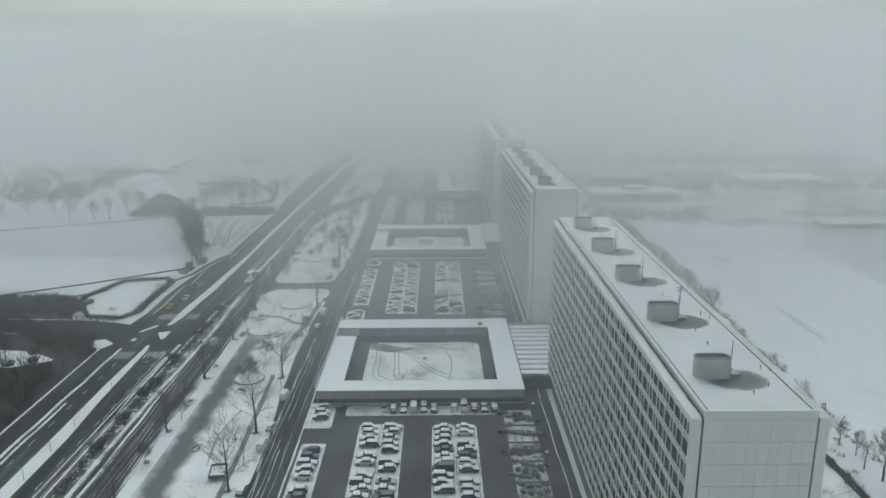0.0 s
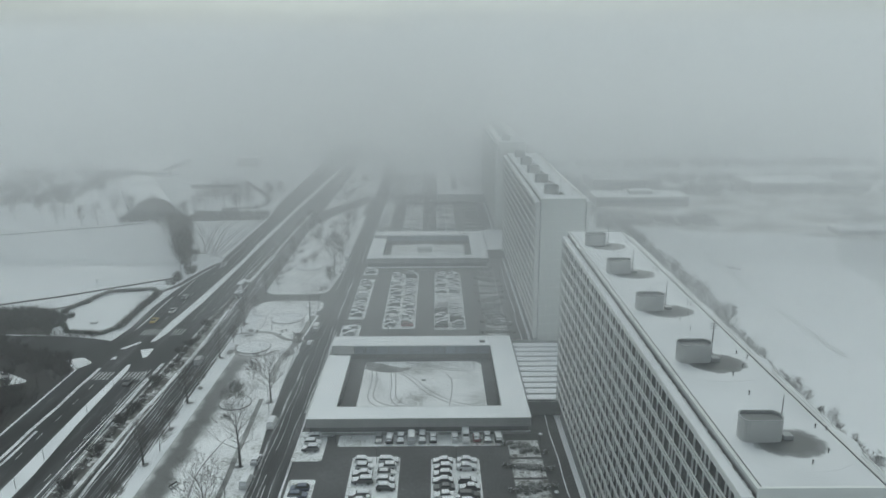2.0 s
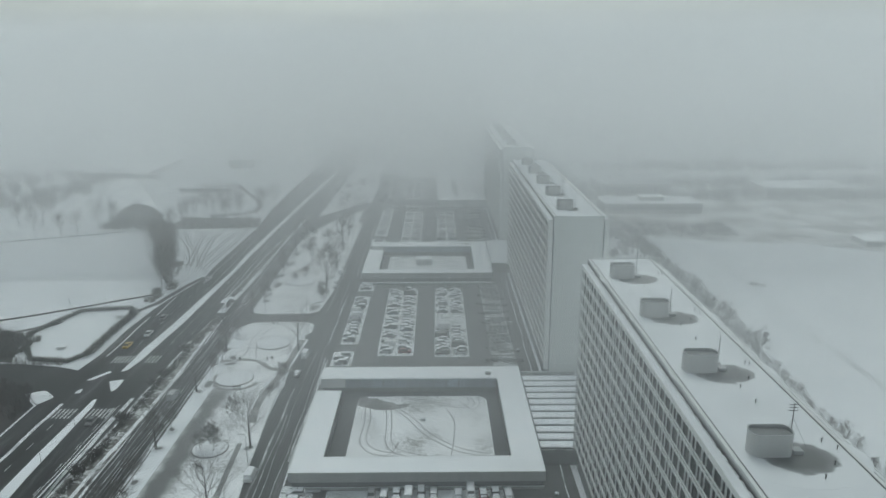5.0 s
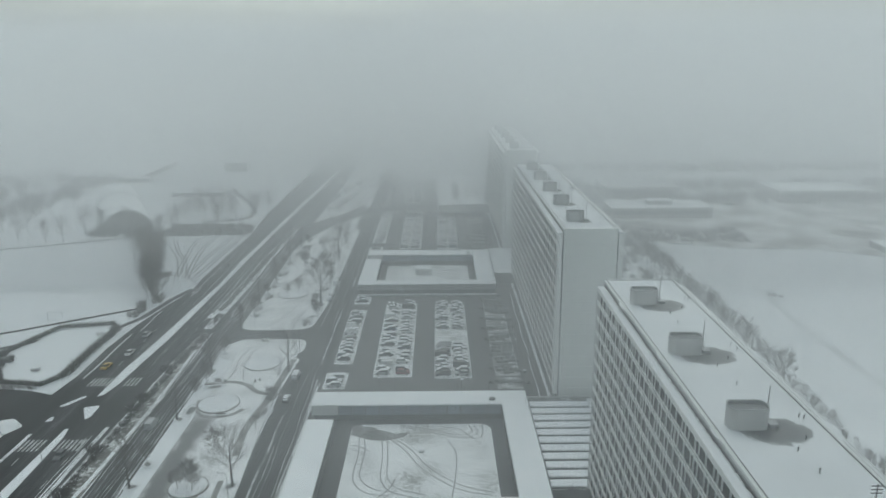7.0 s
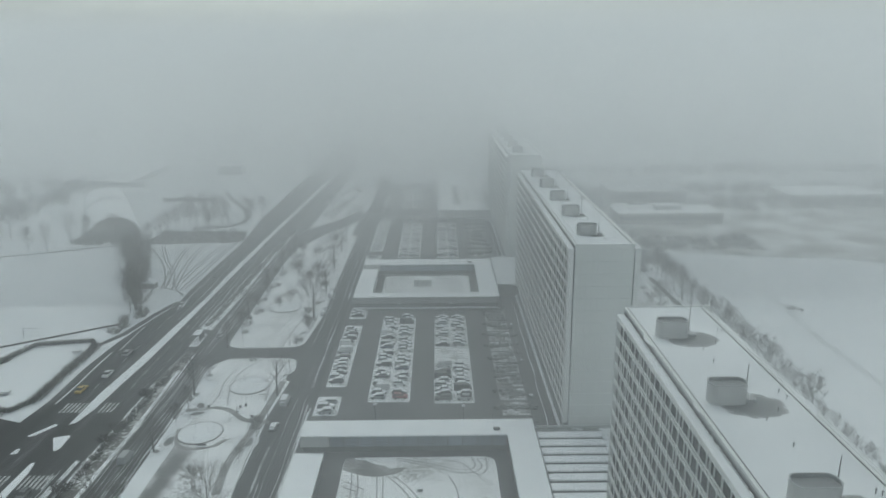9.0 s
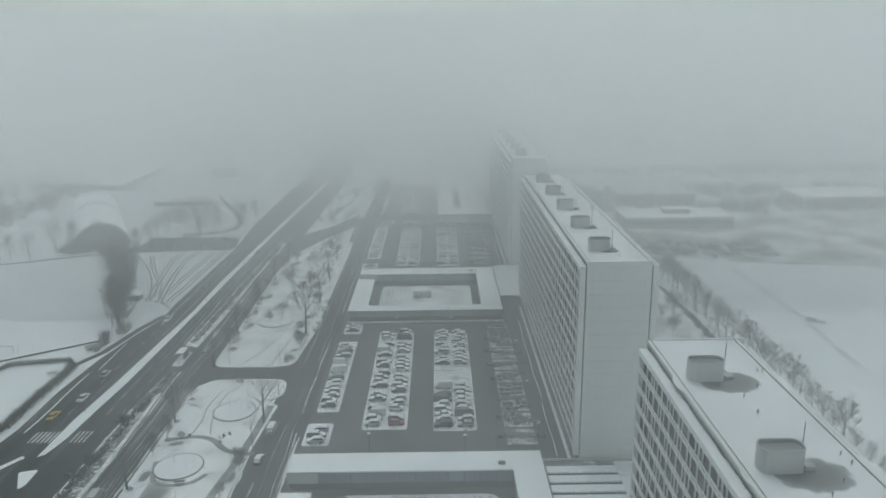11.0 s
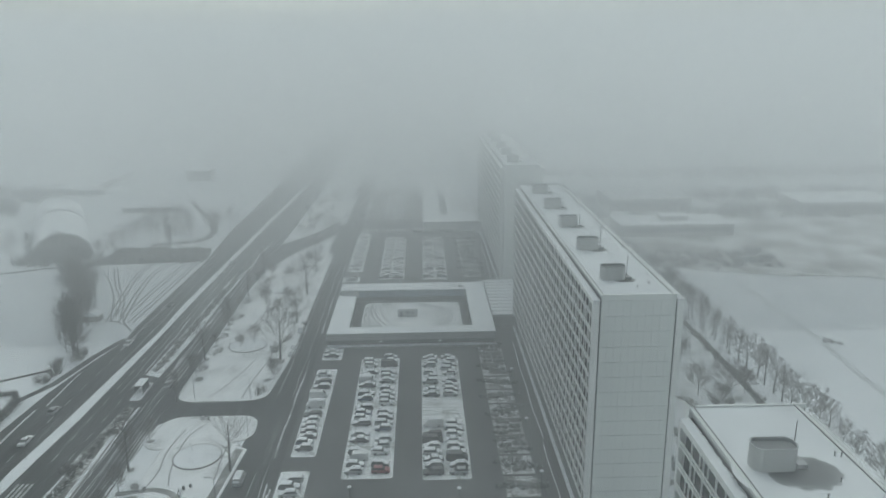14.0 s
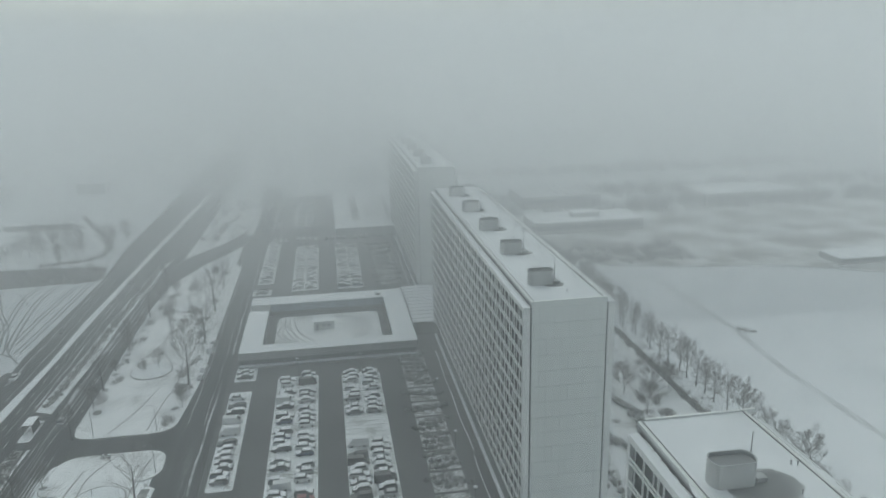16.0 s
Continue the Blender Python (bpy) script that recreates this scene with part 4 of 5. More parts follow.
# ---- vehicles ----
def skin(bm, rings, slot=0):
    """Joins rings of equal count into a closed skin."""
    vs = [[bm.verts.new(p) for p in r] for r in rings]
    n = len(vs[0])
    for a, b in zip(vs, vs[1:]):
        for i in range(n):
            bm.faces.new((a[i], a[(i + 1) % n], b[(i + 1) % n], b[i])).material_index = slot
    bm.faces.new(vs[0][::-1]).material_index = slot
    bm.faces.new(vs[-1]).material_index = slot


def profile(pts, half, tuck):
    """A closed body from a side outline (x, z); the upper edge is tucked in."""
    bm = bmesh.new()
    zmax = max(z for _, z in pts)
    rings = []
    for s, k in ((-1, 1.0), (-0.86, 0.0), (0.86, 0.0), (1, 1.0)):
        ring = []
        for x, z in pts:
            w = half - tuck * (z / zmax) ** 2
            ring.append((x * (1 - 0.03 * k), s * w, z - 0.05 * k if z > 0.5 else z + 0.03 * k))
        rings.append(ring)
    skin(bm, rings)
    return bm


SHAPES = {
    "hatchback": dict(l=4.05, w=1.72, body=[(-2.0, 0.28), (2.0, 0.28), (2.02, 0.62), (1.92, 0.78), (0.95, 0.95), (-1.85, 0.98), (-2.02, 0.75)],
                      cab=[(1.0, 0.93), (0.35, 1.42), (-1.45, 1.46), (-1.9, 0.96)], roof=(-1.42, 0.36, 1.47), hood=(1.0, 1.88, 0.93), tail=None),
    "saloon": dict(l=4.5, w=1.76, body=[(-2.25, 0.28), (2.22, 0.28), (2.25, 0.6), (2.12, 0.76), (1.0, 0.93), (-1.35, 0.96), (-2.2, 0.9), (-2.28, 0.62)],
                   cab=[(1.02, 0.92), (0.3, 1.38), (-0.95, 1.4), (-1.6, 0.94)], roof=(-0.95, 0.32, 1.41), hood=(1.05, 2.08, 0.9), tail=(-2.16, -1.58, 0.95)),
    "estate_car": dict(l=4.6, w=1.78, body=[(-2.28, 0.28), (2.25, 0.28), (2.28, 0.6), (2.15, 0.78), (1.02, 0.94), (-2.2, 1.0), (-2.32, 0.7)],
                       cab=[(1.05, 0.93), (0.35, 1.42), (-1.95, 1.45), (-2.24, 0.98)], roof=(-1.92, 0.36, 1.46), hood=(1.08, 2.1, 0.92), tail=None),
    "van": dict(l=4.9, w=1.9, body=[(-2.4, 0.3), (2.4, 0.3), (2.44, 0.75), (2.2, 0.98), (1.75, 1.1), (-2.4, 1.15), (-2.46, 0.7)],
                cab=[(1.8, 1.08), (1.05, 1.95), (-2.3, 2.05), (-2.42, 1.12)], roof=(-2.3, 1.05, 2.06), hood=(1.75, 2.2, 1.05), tail=None),
}


def wheel_mesh(r=0.31, w=0.2):
    bm = bmesh.new()
    rings = [[(math.cos(k * math.tau / 10) * q, y, math.sin(k * math.tau / 10) * q) for k in range(10)] for y, q in ((-w / 2, r * 0.86), (-w / 2 + 0.04, r), (w / 2 - 0.04, r), (w / 2, r * 0.86))]
    skin(bm, rings)
    return bm


def car(shape, colour, snowy, where):
    s = SHAPES[shape]
    names = {"van": "van", "saloon": "saloon_car", "hatchback": "hatchback_car", "estate_car": "estate_car"}
    cover = ("little snow", "snow-covered roof", "snow-covered roof and glass")[int(snowy)]
    t = thing(names[shape], f"{colour} {names[shape].replace('_car', '')} with {cover}, {where}", "van" if shape == "van" else "car", "parked cars" if "car park" in where else "")
    h = s["w"] / 2
    part("body", profile(s["body"], h, 0.06), CAR_PAINT[colour], t, smooth=False)
    if shape == "van":
        part("upper_body", profile(s["cab"], h - 0.04, 0.10), CAR_PAINT[colour], t)
        part("windscreen", profile([(1.83, 1.12), (1.12, 1.88), (1.06, 1.86), (1.72, 1.1)], h - 0.12, 0.08), GLASS, t)
    else:
        part("glazing", profile(s["cab"], h - 0.08, 0.16), GLASS, t, "dark glazing")
        x0, x1, z = s["roof"]
        part("roof_panel", profile([(x0 - 0.05, z - 0.07), (x1 + 0.05, z - 0.07), (x1, z), (x0, z)], h - 0.2, 0.03), CAR_PAINT[colour], t)
    if snowy:
        x0, x1, z = s["roof"]
        part("roof_snow", profile([(x0 - 0.1, z - 0.02), (x1 + 0.12, z - 0.02), (x1 + 0.04, z + 0.09), (x0 - 0.06, z + 0.11)], h - 0.14, 0.06), CAR_SNOW, t, "layer of snow on the roof")
        for key, nm in (("hood", "bonnet_snow"), ("tail", "boot_snow")):
            if s[key]:
                x0, x1, z = s[key]
                drop = 0.14 if key == "hood" else 0.02
                part(nm, profile([(x0, z - 0.03), (x1, z - drop - 0.03), (x1, z - drop + 0.05), (x0, z + 0.09)], h - 0.05, 0.05), CAR_SNOW, t)
        x1, z1 = s["cab"][0]
        x0, z0 = s["cab"][1]
        lo, hi = (0.05, 0.45) if snowy != 2 else (0.0, 0.95)
        part("windscreen_snow", profile([(x1 + (x0 - x1) * lo + 0.03, z1 + (z0 - z1) * lo), (x1 + (x0 - x1) * hi + 0.03, z1 + (z0 - z1) * hi), (x1 + (x0 - x1) * hi + 0.08, z1 + (z0 - z1) * hi + 0.05), (x1 + (x0 - x1) * lo + 0.09, z1 + (z0 - z1) * lo + 0.05)], h - 0.2, 0.06), CAR_SNOW, t)
        x1, z1 = s["cab"][3]
        x0, z0 = s["cab"][2]
        part("rear_snow", profile([(x1 + (x0 - x1) * 0.05 - 0.03, z1), (x1 + (x0 - x1) * 0.05 - 0.1, z1 + 0.05), (x1 + (x0 - x1) * 0.7 - 0.08, z1 + (z0 - z1) * 0.7 + 0.05), (x1 + (x0 - x1) * 0.7 - 0.03, z1 + (z0 - z1) * 0.7)], h - 0.22, 0.06), CAR_SNOW, t)
    wm = None
    for x in (s["l"] * 0.31, -s["l"] * 0.29):
        for y in (-1, 1):
            if wm is None:
                wm = part("wheel", wheel_mesh(), RUBBER, t)
                wm.location = (x, y * (h - 0.1), 0.31)
            else:
                o = wm.copy()
                scene.collection.objects.link(o)
                o.location = (x, y * (h - 0.1), 0.31)
    return t


PROTO = {}


def put_car(shape, colour, snowy, x, y, turn, z=0.07, where="in the car park"):
    key = (shape, colour, snowy, where)
    m = pose(x, y, z, 0, 0, turn)
    if key not in PROTO:
        PROTO[key] = car(*key)
        PROTO[key].matrix_basis = m
    else:
        copy_thing(PROTO[key], m)


MIX = [("hatchback", "black"), ("hatchback", "silver"), ("estate_car", "silver"), ("hatchback", "white"), ("saloon", "white"), ("hatchback", "silver"), ("saloon", "dark grey"), ("estate_car", "black"), ("hatchback", "dark grey"), ("saloon", "silver"), ("hatchback", "white"), ("hatchback", "dark blue"),
       ("estate_car", "dark grey"), ("saloon", "black"), ("hatchback", "black")]
rng = random.Random(7)


def row(x, y0, pitch, plan, turn, jitter=0.25):
    """A row of bays along y. c: a car, v: a white van, d: a dark van, k: a black car with little snow, r: the red car, b: blue, '.': empty."""
    for i, ch in enumerate(plan):
        if ch == ".":
            continue
        shape, colour = rng.choice(MIX)
        snowy = 0 if rng.random() < 0.1 else rng.choice((1, 2))
        if ch == "v":
            shape, colour = "van", "white"
        if ch == "d":
            shape, colour, snowy = "van", "black", False
        if ch == "k":
            shape, colour, snowy = "estate_car", "black", False
        if ch == "r":
            shape, colour, snowy = "hatchback", "dark red", False
        if ch == "b":
            shape, colour = "hatchback", "dark blue"
        flip = 180 if rng.random() < 0.25 else 0
        put_car(shape, colour, snowy, x + rng.uniform(-jitter, jitter), y0 + i * pitch + rng.uniform(-0.12, 0.12), turn + flip + rng.uniform(-2, 2))


PITCH = 2.62
row(-17.2, 229.2, PITCH, "ccvc.cc.ccbc.cc.cvcc.cc.", 180)
row(-11.8, 229.2, PITCH, "rc.ccc.bccc.cccc.ccc.dcc", 0)
row(-0.1, 228.2, PITCH, "kccccdk.v.....cc.ccc.ccc", 180)
row(5.2, 228.2, PITCH, "ccdcccccc.....cccc.ccccc", 0)
row(-29.6, 239.2, PITCH, "ccccccc.v.v.cc.c", 180)
row(-30.2, 221.4, PITCH, "ccc", 180)
row(-29.4, 291.6, PITCH, "cc.", 180)
row(-17.8, 79.0, PITCH, "cc.cccccc.cc.ccccc.cc.cccc", 180)
row(-12.6, 79.0, PITCH, "c.ccc.cc.c.ccckcc.cc.ccccc", 0)
row(-0.4, 78.6, PITCH, "cccc.cc.cccccc.cccdccccccc", 180)
row(4.9, 78.6, PITCH, "cc.ccccc.cccc.ccc.cckcc.cc", 0)
row(-30.4, 92.0, PITCH, "cc.ccc.cccc.ccccc", 180)
row(-30.8, 147.2, PITCH, ".ccc", 180)
for i, ch in enumerate("kccvcc.cvccc"):
    if ch != ".":
        shape, colour = ("van", "white") if ch == "v" else rng.choice(MIX[1:])
        if i == 9:
            shape, colour = "hatchback", "dark red"
        put_car(shape, colour, ch != "k", -15.4 + 2.55 * i, 154.3 + rng.uniform(-0.2, 0.2), 90 if i % 2 else -90)
for x, turn in ((-17, 180), (-11.8, 0), (0.8, 180), (6.0, 0)):
    row(x, 369.0, PITCH, "ccc.ccccc.cccc.cccccc.cc", turn)
row(-29.8, 380.6, PITCH, "ccccc.ccccc.ccccccc.ccc", 180)
row(-30, 366.2, PITCH, "cc", 180)
for x, turn in ((-18.8, 180), (-13.6, 0)):
    row(x, 479.0, PITCH, "ccc.ccccc.cccc.cccccc", turn)
for i in range(17):
    if i % 5 != 3:
        put_car(*rng.choice(MIX), True, -30 + 2.75 * i, 446 + rng.uniform(-0.2, 0.2), 90, 0.03)

ROADSIDE = "parked at the roadside"
for y, shape, colour in ((118.6, "estate_car", "black"), (136.4, "van", "white"), (145.2, "hatchback", "silver"), (161.8, "van", "white"), (213.4, "hatchback", "black"), (227.0, "van", "silver"),
                         (294.0, "hatchback", "silver"), (299.4, "estate_car", "white"), (313.0, "van", "white"), (320.0, "hatchback", "dark grey"), (98, "hatchback", "silver")):
    put_car(shape, colour, True, -42.0 if y < 170 else -41.4, y, 88, 0.034, ROADSIDE)
DRIVING = "on the cleared main road"
for x, y, shape, colour, turn in ((-87.2, 186.2, "hatchback", "dark grey", -90), (-71.8, 200, "van", "silver", 90), (-95.4, 245.4, "saloon", "white", 90), (-98.2, 235.4, "saloon", "yellow", 90),
                                  (-96.0, 260.4, "hatchback", "silver", 90), (-94.0, 304.6, "saloon", "white", 90), (-71.8, 274.4, "hatchback", "silver", 90), (-83.4, 392, "saloon", "dark grey", 90), (-92.5, 340, "hatchback", "dark grey", -90)):
    put_car(shape, colour, False, x, y, turn, 0.034, DRIVING)

# ---- trees, hedges, shrubs ----
def limb(bm, p, d, length, r, depth, rnd, tips):
    """A limb that forks; thin ends are collected as tips."""
    steps = 3 if depth else 2
    pts, q = [p.copy()], p.copy()
    for i in range(steps):
        d = (d + Vector((rnd.uniform(-1, 1), rnd.uniform(-1, 1), rnd.uniform(-0.4, 0.9))) * 0.13).normalized()
        q = q + d * length / steps
        pts.append(q.copy())
    if depth:
        tube(bm, pts, [max(0.016, r * (1 - 0.55 * i / steps)) for i in range(steps + 1)], 3 if r < 0.06 else 5)
    else:
        w = d.orthogonal().normalized() * 0.015
        for a, b in zip(pts, pts[1:]):
            bm.faces.new([bm.verts.new(v) for v in (a - w, a + w, b + w * 0.7, b - w * 0.7)])
        tips += [(v, d) for v in pts[1:]]
        return
    for k in range(rnd.choice((3, 3, 4))):
        i = rnd.choice((1, 2, 3))
        side = Vector((rnd.uniform(-1, 1), rnd.uniform(-1, 1), rnd.uniform(-0.1, 0.8)))
        limb(bm, pts[i], (d * 0.8 + side * 0.75).normalized(), length * rnd.uniform(0.5, 0.72), r * 0.45, depth - 1, rnd, tips)


def bare_tree_meshes(seed, height, spread, trunk_r, thin=0.011):
    rnd = random.Random(seed)
    trunk, crown, tips = bmesh.new(), bmesh.new(), []
    top = Vector((rnd.uniform(-0.3, 0.3), rnd.uniform(-0.3, 0.3), height))
    stem = [Vector((0, 0, -0.1)), top * 0.33 + Vector((0.1, 0, 0)), top * 0.66 + Vector((0, 0.12, 0)), top * 0.93]
    tube(trunk, stem, [trunk_r * 1.25, trunk_r * 0.85, trunk_r * 0.5, trunk_r * 0.15], 7)
    for k in range(20):
        u = 0.27 + 0.66 * k / 19
        base = top * u
        a = k * 2.4 + rnd.uniform(-0.4, 0.4)
        d = Vector((math.cos(a), math.sin(a), 0.45 + 0.9 * u)).normalized()
        limb(crown, base, d, spread * (1.15 - 0.75 * abs(u - 0.45)) * rnd.uniform(0.75, 1.1), trunk_r * 0.27 * (1.2 - u * 0.6), 2, rnd, tips)
    for q, d in tips:
        for k in range(7):
            e = (d + Vector((rnd.uniform(-1, 1), rnd.uniform(-1, 1), rnd.uniform(-0.4, 0.8))) * 0.7).normalized() * rnd.uniform(0.4, 1.1)
            w = e.orthogonal().normalized() * thin
            crown.faces.new([crown.verts.new(v) for v in (q + w, q - w, q + e)])
    return trunk, crown


TREES = {}


def tree(kind, x, y, turn, scale=1.0, z=0.1, group=""):
    """kind: seed, height, spread, trunk radius, label."""
    key = kind[:4]
    m = pose(x, y, z, 0, 0, turn) @ Matrix.Scale(scale, 4)
    if kind not in TREES:
        t = thing("tree", kind[4], "tree", group)
        trunk, crown = bare_tree_meshes(*key)
        part("trunk", trunk, BARK, t)
        part("crown", crown, TWIG, t, "bare twigs")
        TREES[kind] = t
        t.matrix_basis = m
    else:
        o = copy_thing(TREES[kind], m)
        o.matrix_basis = m


BIG = [(s, 13.2, 4.8, 0.27, "large bare broadleaf tree in the snowy park") for s in (1, 2, 3)]
STREET = [(s, 9.6, 2.0, 0.23, "slim bare street tree on the snowy verge") for s in (11, 12)]
YOUNG = [(s, 4.2, 1.8, 0.08, "small bare young tree in the snow") for s in (21, 22, 23)]
WOOD = [(s, 9.5, 3.0, 0.15, "bare thin tree in dense woodland") for s in (31, 32, 33)]
ROWT = [(s, 8.6, 2.3, 0.17, "bare tree in a row beside the snowy field") for s in (41, 42, 43)]
for i, (x, y) in enumerate(((-44.9, 118.6), (-45, 143), (-45, 174), (-44.3, 231.1), (-44.2, 290.3), (-44.2, 320.5), (-45.4, 92), (-45, 350), (-45.5, 378), (-45, 66))):
    tree(BIG[i % 3], x, y, i * 77, 0.95 + 0.1 * math.sin(i * 2), 0.13, "park trees")
for i, y in enumerate((86, 115, 144.2, 174, 203.4, 232.4, 262.8 + 2, 291.4, 320, 349, 378)):
    tree(STREET[i % 2], -66.7, y, i * 63, 0.95 + 0.12 * math.sin(i * 3), 0.13, "street trees")
rnd = random.Random(3)
for i, (x, y) in enumerate(((-66.4, 130.3), (-66.6, 160.2), (-66.2, 182.8), (-44.6, 209.5), (-66.2, 244.5), (-45.9, 198.2), (-66, 301.4), (-65.6, 315.4), (-43.4, 276.4), (-44.8, 281), (-65.7, 279.4), (-66.2, 336), (-65, 362),
                            (-54.6, 175.5), (-53.0, 172.2), (-56.2, 172.8), (-53, 187.9), (-49.6, 338), (-52, 330), (-60, 352), (-58.6, 340), (-47, 332), (-54, 368), (-62, 372), (-50, 392),
                            (-58, 300), (-54.6, 303.4), (-66, 216), (-65.6, 224), (-65.2, 150))):
    tree(YOUNG[i % 3], x, y, i * 51, rnd.uniform(0.7, 1.15), 0.14, "young park trees")
for i in range(52):
    y = 84 + i * 5.1 + rnd.uniform(-0.8, 0.8)
    tree(ROWT[i % 3], 91 + rnd.uniform(-0.9, 0.9) - max(0, y - 236) * 0.02, y, i * 67, rnd.uniform(0.8, 1.15) * (0.6 if 125 < y < 212 else 1), -0.05, "field-edge trees")
for i, (x, y) in enumerate(((70, 262), (76.8, 261), (82.5, 262), (71, 250), (66, 278), (73, 284), (64, 298), (78, 300), (69, 312), (62, 318), (75, 326), (58, 330))):
    tree(YOUNG[i % 3], x, y, i * 51, rnd.uniform(1.0, 1.6), -0.03, "garden trees")
# clump at the corner of the sports field and the wood beside the junction
for i in range(38):
    u = rnd.random()
    x, y = -107 - 34 * u ** 1.3 + rnd.uniform(-5, 4), 296 + 78 * u + rnd.uniform(-5, 5)
    tree(WOOD[i % 3], x, y, i * 71, rnd.uniform(0.8, 1.3), -0.05, "field corner trees")
for i in range(70):
    x, y = rnd.uniform(-175, -108), rnd.uniform(60, 205)
    if y < 200 - (-106 - x) * -0.66 and x < -107:
        tree(WOOD[i % 3], x, y, i * 37, rnd.uniform(0.7, 1.25), -0.05, "woodland trees")
for i in range(26):
    tree(WOOD[i % 3], -118 + rnd.uniform(-26, 22), 428 + rnd.uniform(-6, 40), i * 37, rnd.uniform(0.8, 1.2), -0.05, "far trees")
for i in range(14):
    tree(WOOD[i % 3], -250 + 9 * i + rnd.uniform(-4, 4), 384 + rnd.uniform(-2, 22), i * 57, rnd.uniform(0.9, 1.3), -0.05, "far trees")


def thicket(name, spots, label, mat=None, density=40, snow=0.0, kind="stuff", spike=0.05, category="shrubs"):
    """Shrubs as many fine twigs fanning out of the spots (x, y, radius, height, z)."""
    bm = bmesh.new()
    r = random.Random(len(spots) * 7 + int(abs(spots[0][0]) * 10))
    for x, y, rad, h, z in spots:
        for k in range(int(density * rad)):
            a, q = r.uniform(0, math.tau), rad * math.sqrt(r.random())
            p = Vector((x + q * math.cos(a) * 0.8, y + q * math.sin(a) * 0.8, z + h * 0.1 * r.random()))
            out = Vector((math.cos(a), math.sin(a), 0)) * 0.45 * (q / rad)
            d = (out + Vector((r.uniform(-0.5, 0.5), r.uniform(-0.5, 0.5), 1))).normalized()
            tip = p + d * h * r.uniform(0.55, 1.0)
            w = d.orthogonal().normalized() * spike * r.uniform(0.7, 1.6)
            w.rotate(Matrix.Rotation(r.uniform(0, 3.1), 3, d))
            mid = p.lerp(tip, 0.5)
            for c, b2 in ((p - w, p + w), (mid - w * 0.8, mid + w * 0.8)):
                bm.faces.new([bm.verts.new(v) for v in (c, b2, tip + Vector((r.uniform(-0.25, 0.25), r.uniform(-0.25, 0.25), 0)) * h)])
            if r.random() < snow:
                s = w.normalized() * spike * 2.2
                n = d.cross(s).normalized() * spike * 2.2
                f = bm.faces.new([bm.verts.new(tip + v) for v in (s, n, -s, -n)])
                f.material_index = 1
    ob = part(name, bm, [mat or TWIG, SNOW])
    return tagged(ob, label, category, "", kind)


def clump_row(x0, y0, x1, y1, n, rad, h, wob=0.5):
    r = random.Random(int(x0 * 3 + y0))
    return [(x0 + (x1 - x0) * i / n + r.uniform(-wob, wob), y0 + (y1 - y0) * i / n + r.uniform(-wob, wob), rad * r.uniform(0.7, 1.3), h * r.uniform(0.7, 1.25), 0.12) for i in range(n + 1)]


thicket("hedge", clump_row(-80.4, 20, -79.2, 200, 90, 1.0, 1.3), "long low bare hedge with snow in the bed between the lanes", BARK, 55, snow=0.12)
thicket("hedge", clump_row(-78.8, 200, -77.4, 260, 34, 0.9, 1.2), "low bare hedge with snow in the bed between the lanes", BARK, 55, snow=0.12)
thicket("hedge", clump_row(-78.2, 284, -77, 345, 30, 1.2, 1.4), "low bare hedge in the bed between the lanes", None, 55, snow=0.2)
thicket("hedge", clump_row(-77, 345, -75, 418, 34, 1.2, 1.6), "low bare hedge in the bed between the lanes", None, 45, snow=0.2)
for y in (112, 136, 150, 164, 171, 188, 208, 214, 232):
    thicket("roadside_bush", [(-79.6 + rnd.uniform(-0.8, 0.8), y, 1.5, 2.4, 0.12)], "dark bare bush in the bed between the lanes", BARK, 130, snow=0.05, kind="", category="bush")
# evergreen screen round the fenced court, and its neighbours
hedge_line = [(-134, 246), (-127.4, 267.6), (-111.4, 270.6), (-108.2, 266), (-108, 228.6), (-111, 223.4), (-123, 225.2), (-135, 243)]
spots = []
for (xa, ya), (xb, yb) in zip(hedge_line, hedge_line[1:]):
    k = max(1, int(math.hypot(xb - xa, yb - ya) / 1.1))
    spots += [(xa + (xb - xa) * i / k, ya + (yb - ya) * i / k, 0.55, 1.7, 0.0) for i in range(k)]
thicket("court_hedge", spots, "clipped dark hedge round the fenced court", EVERGREEN, 110, snow=0.04, spike=0.05, category="hedge")
thicket("court_saplings", [(-107 + rnd.uniform(-0.5, 0.5), 228 + i * 1.0, 0.6, 3.4, 0.0) for i in range(38)], "row of thin bare saplings beside the hedge", None, 26, snow=0.1, category="saplings")
thicket("court_saplings", [(-112 - i * 1.1, 221.8 + rnd.uniform(-0.5, 0.5), 0.6, 3.2, 0.0) for i in range(22)], "row of thin bare saplings beside the hedge", None, 24, snow=0.1, category="saplings")
thicket("roadside_scrub", [(-107 + rnd.uniform(-2.5, 3.5), 277 + i * 1.4 + rnd.uniform(-1, 1), 1.0, 3.2, 0.0) for i in range(16)], "bare scrub at the field corner beside the road", None, 36, category="scrub")
thicket("undergrowth", [(rnd.uniform(-185, -107.5), rnd.uniform(50, 196), 1.6, 2.6, 0.0) for i in range(330)], "dense bare undergrowth in the wood", BARK, 40, spike=0.09, category="undergrowth")
thicket("undergrowth", [(-112 - 50 * u + rnd.uniform(-3, 3), 199 + 30 * u + rnd.uniform(-6, 2), 1.4, 2.8, 0.0) for u in [rnd.random() for _ in range(90)]], "dense bare undergrowth in the wood", BARK, 40, spike=0.09, category="undergrowth")
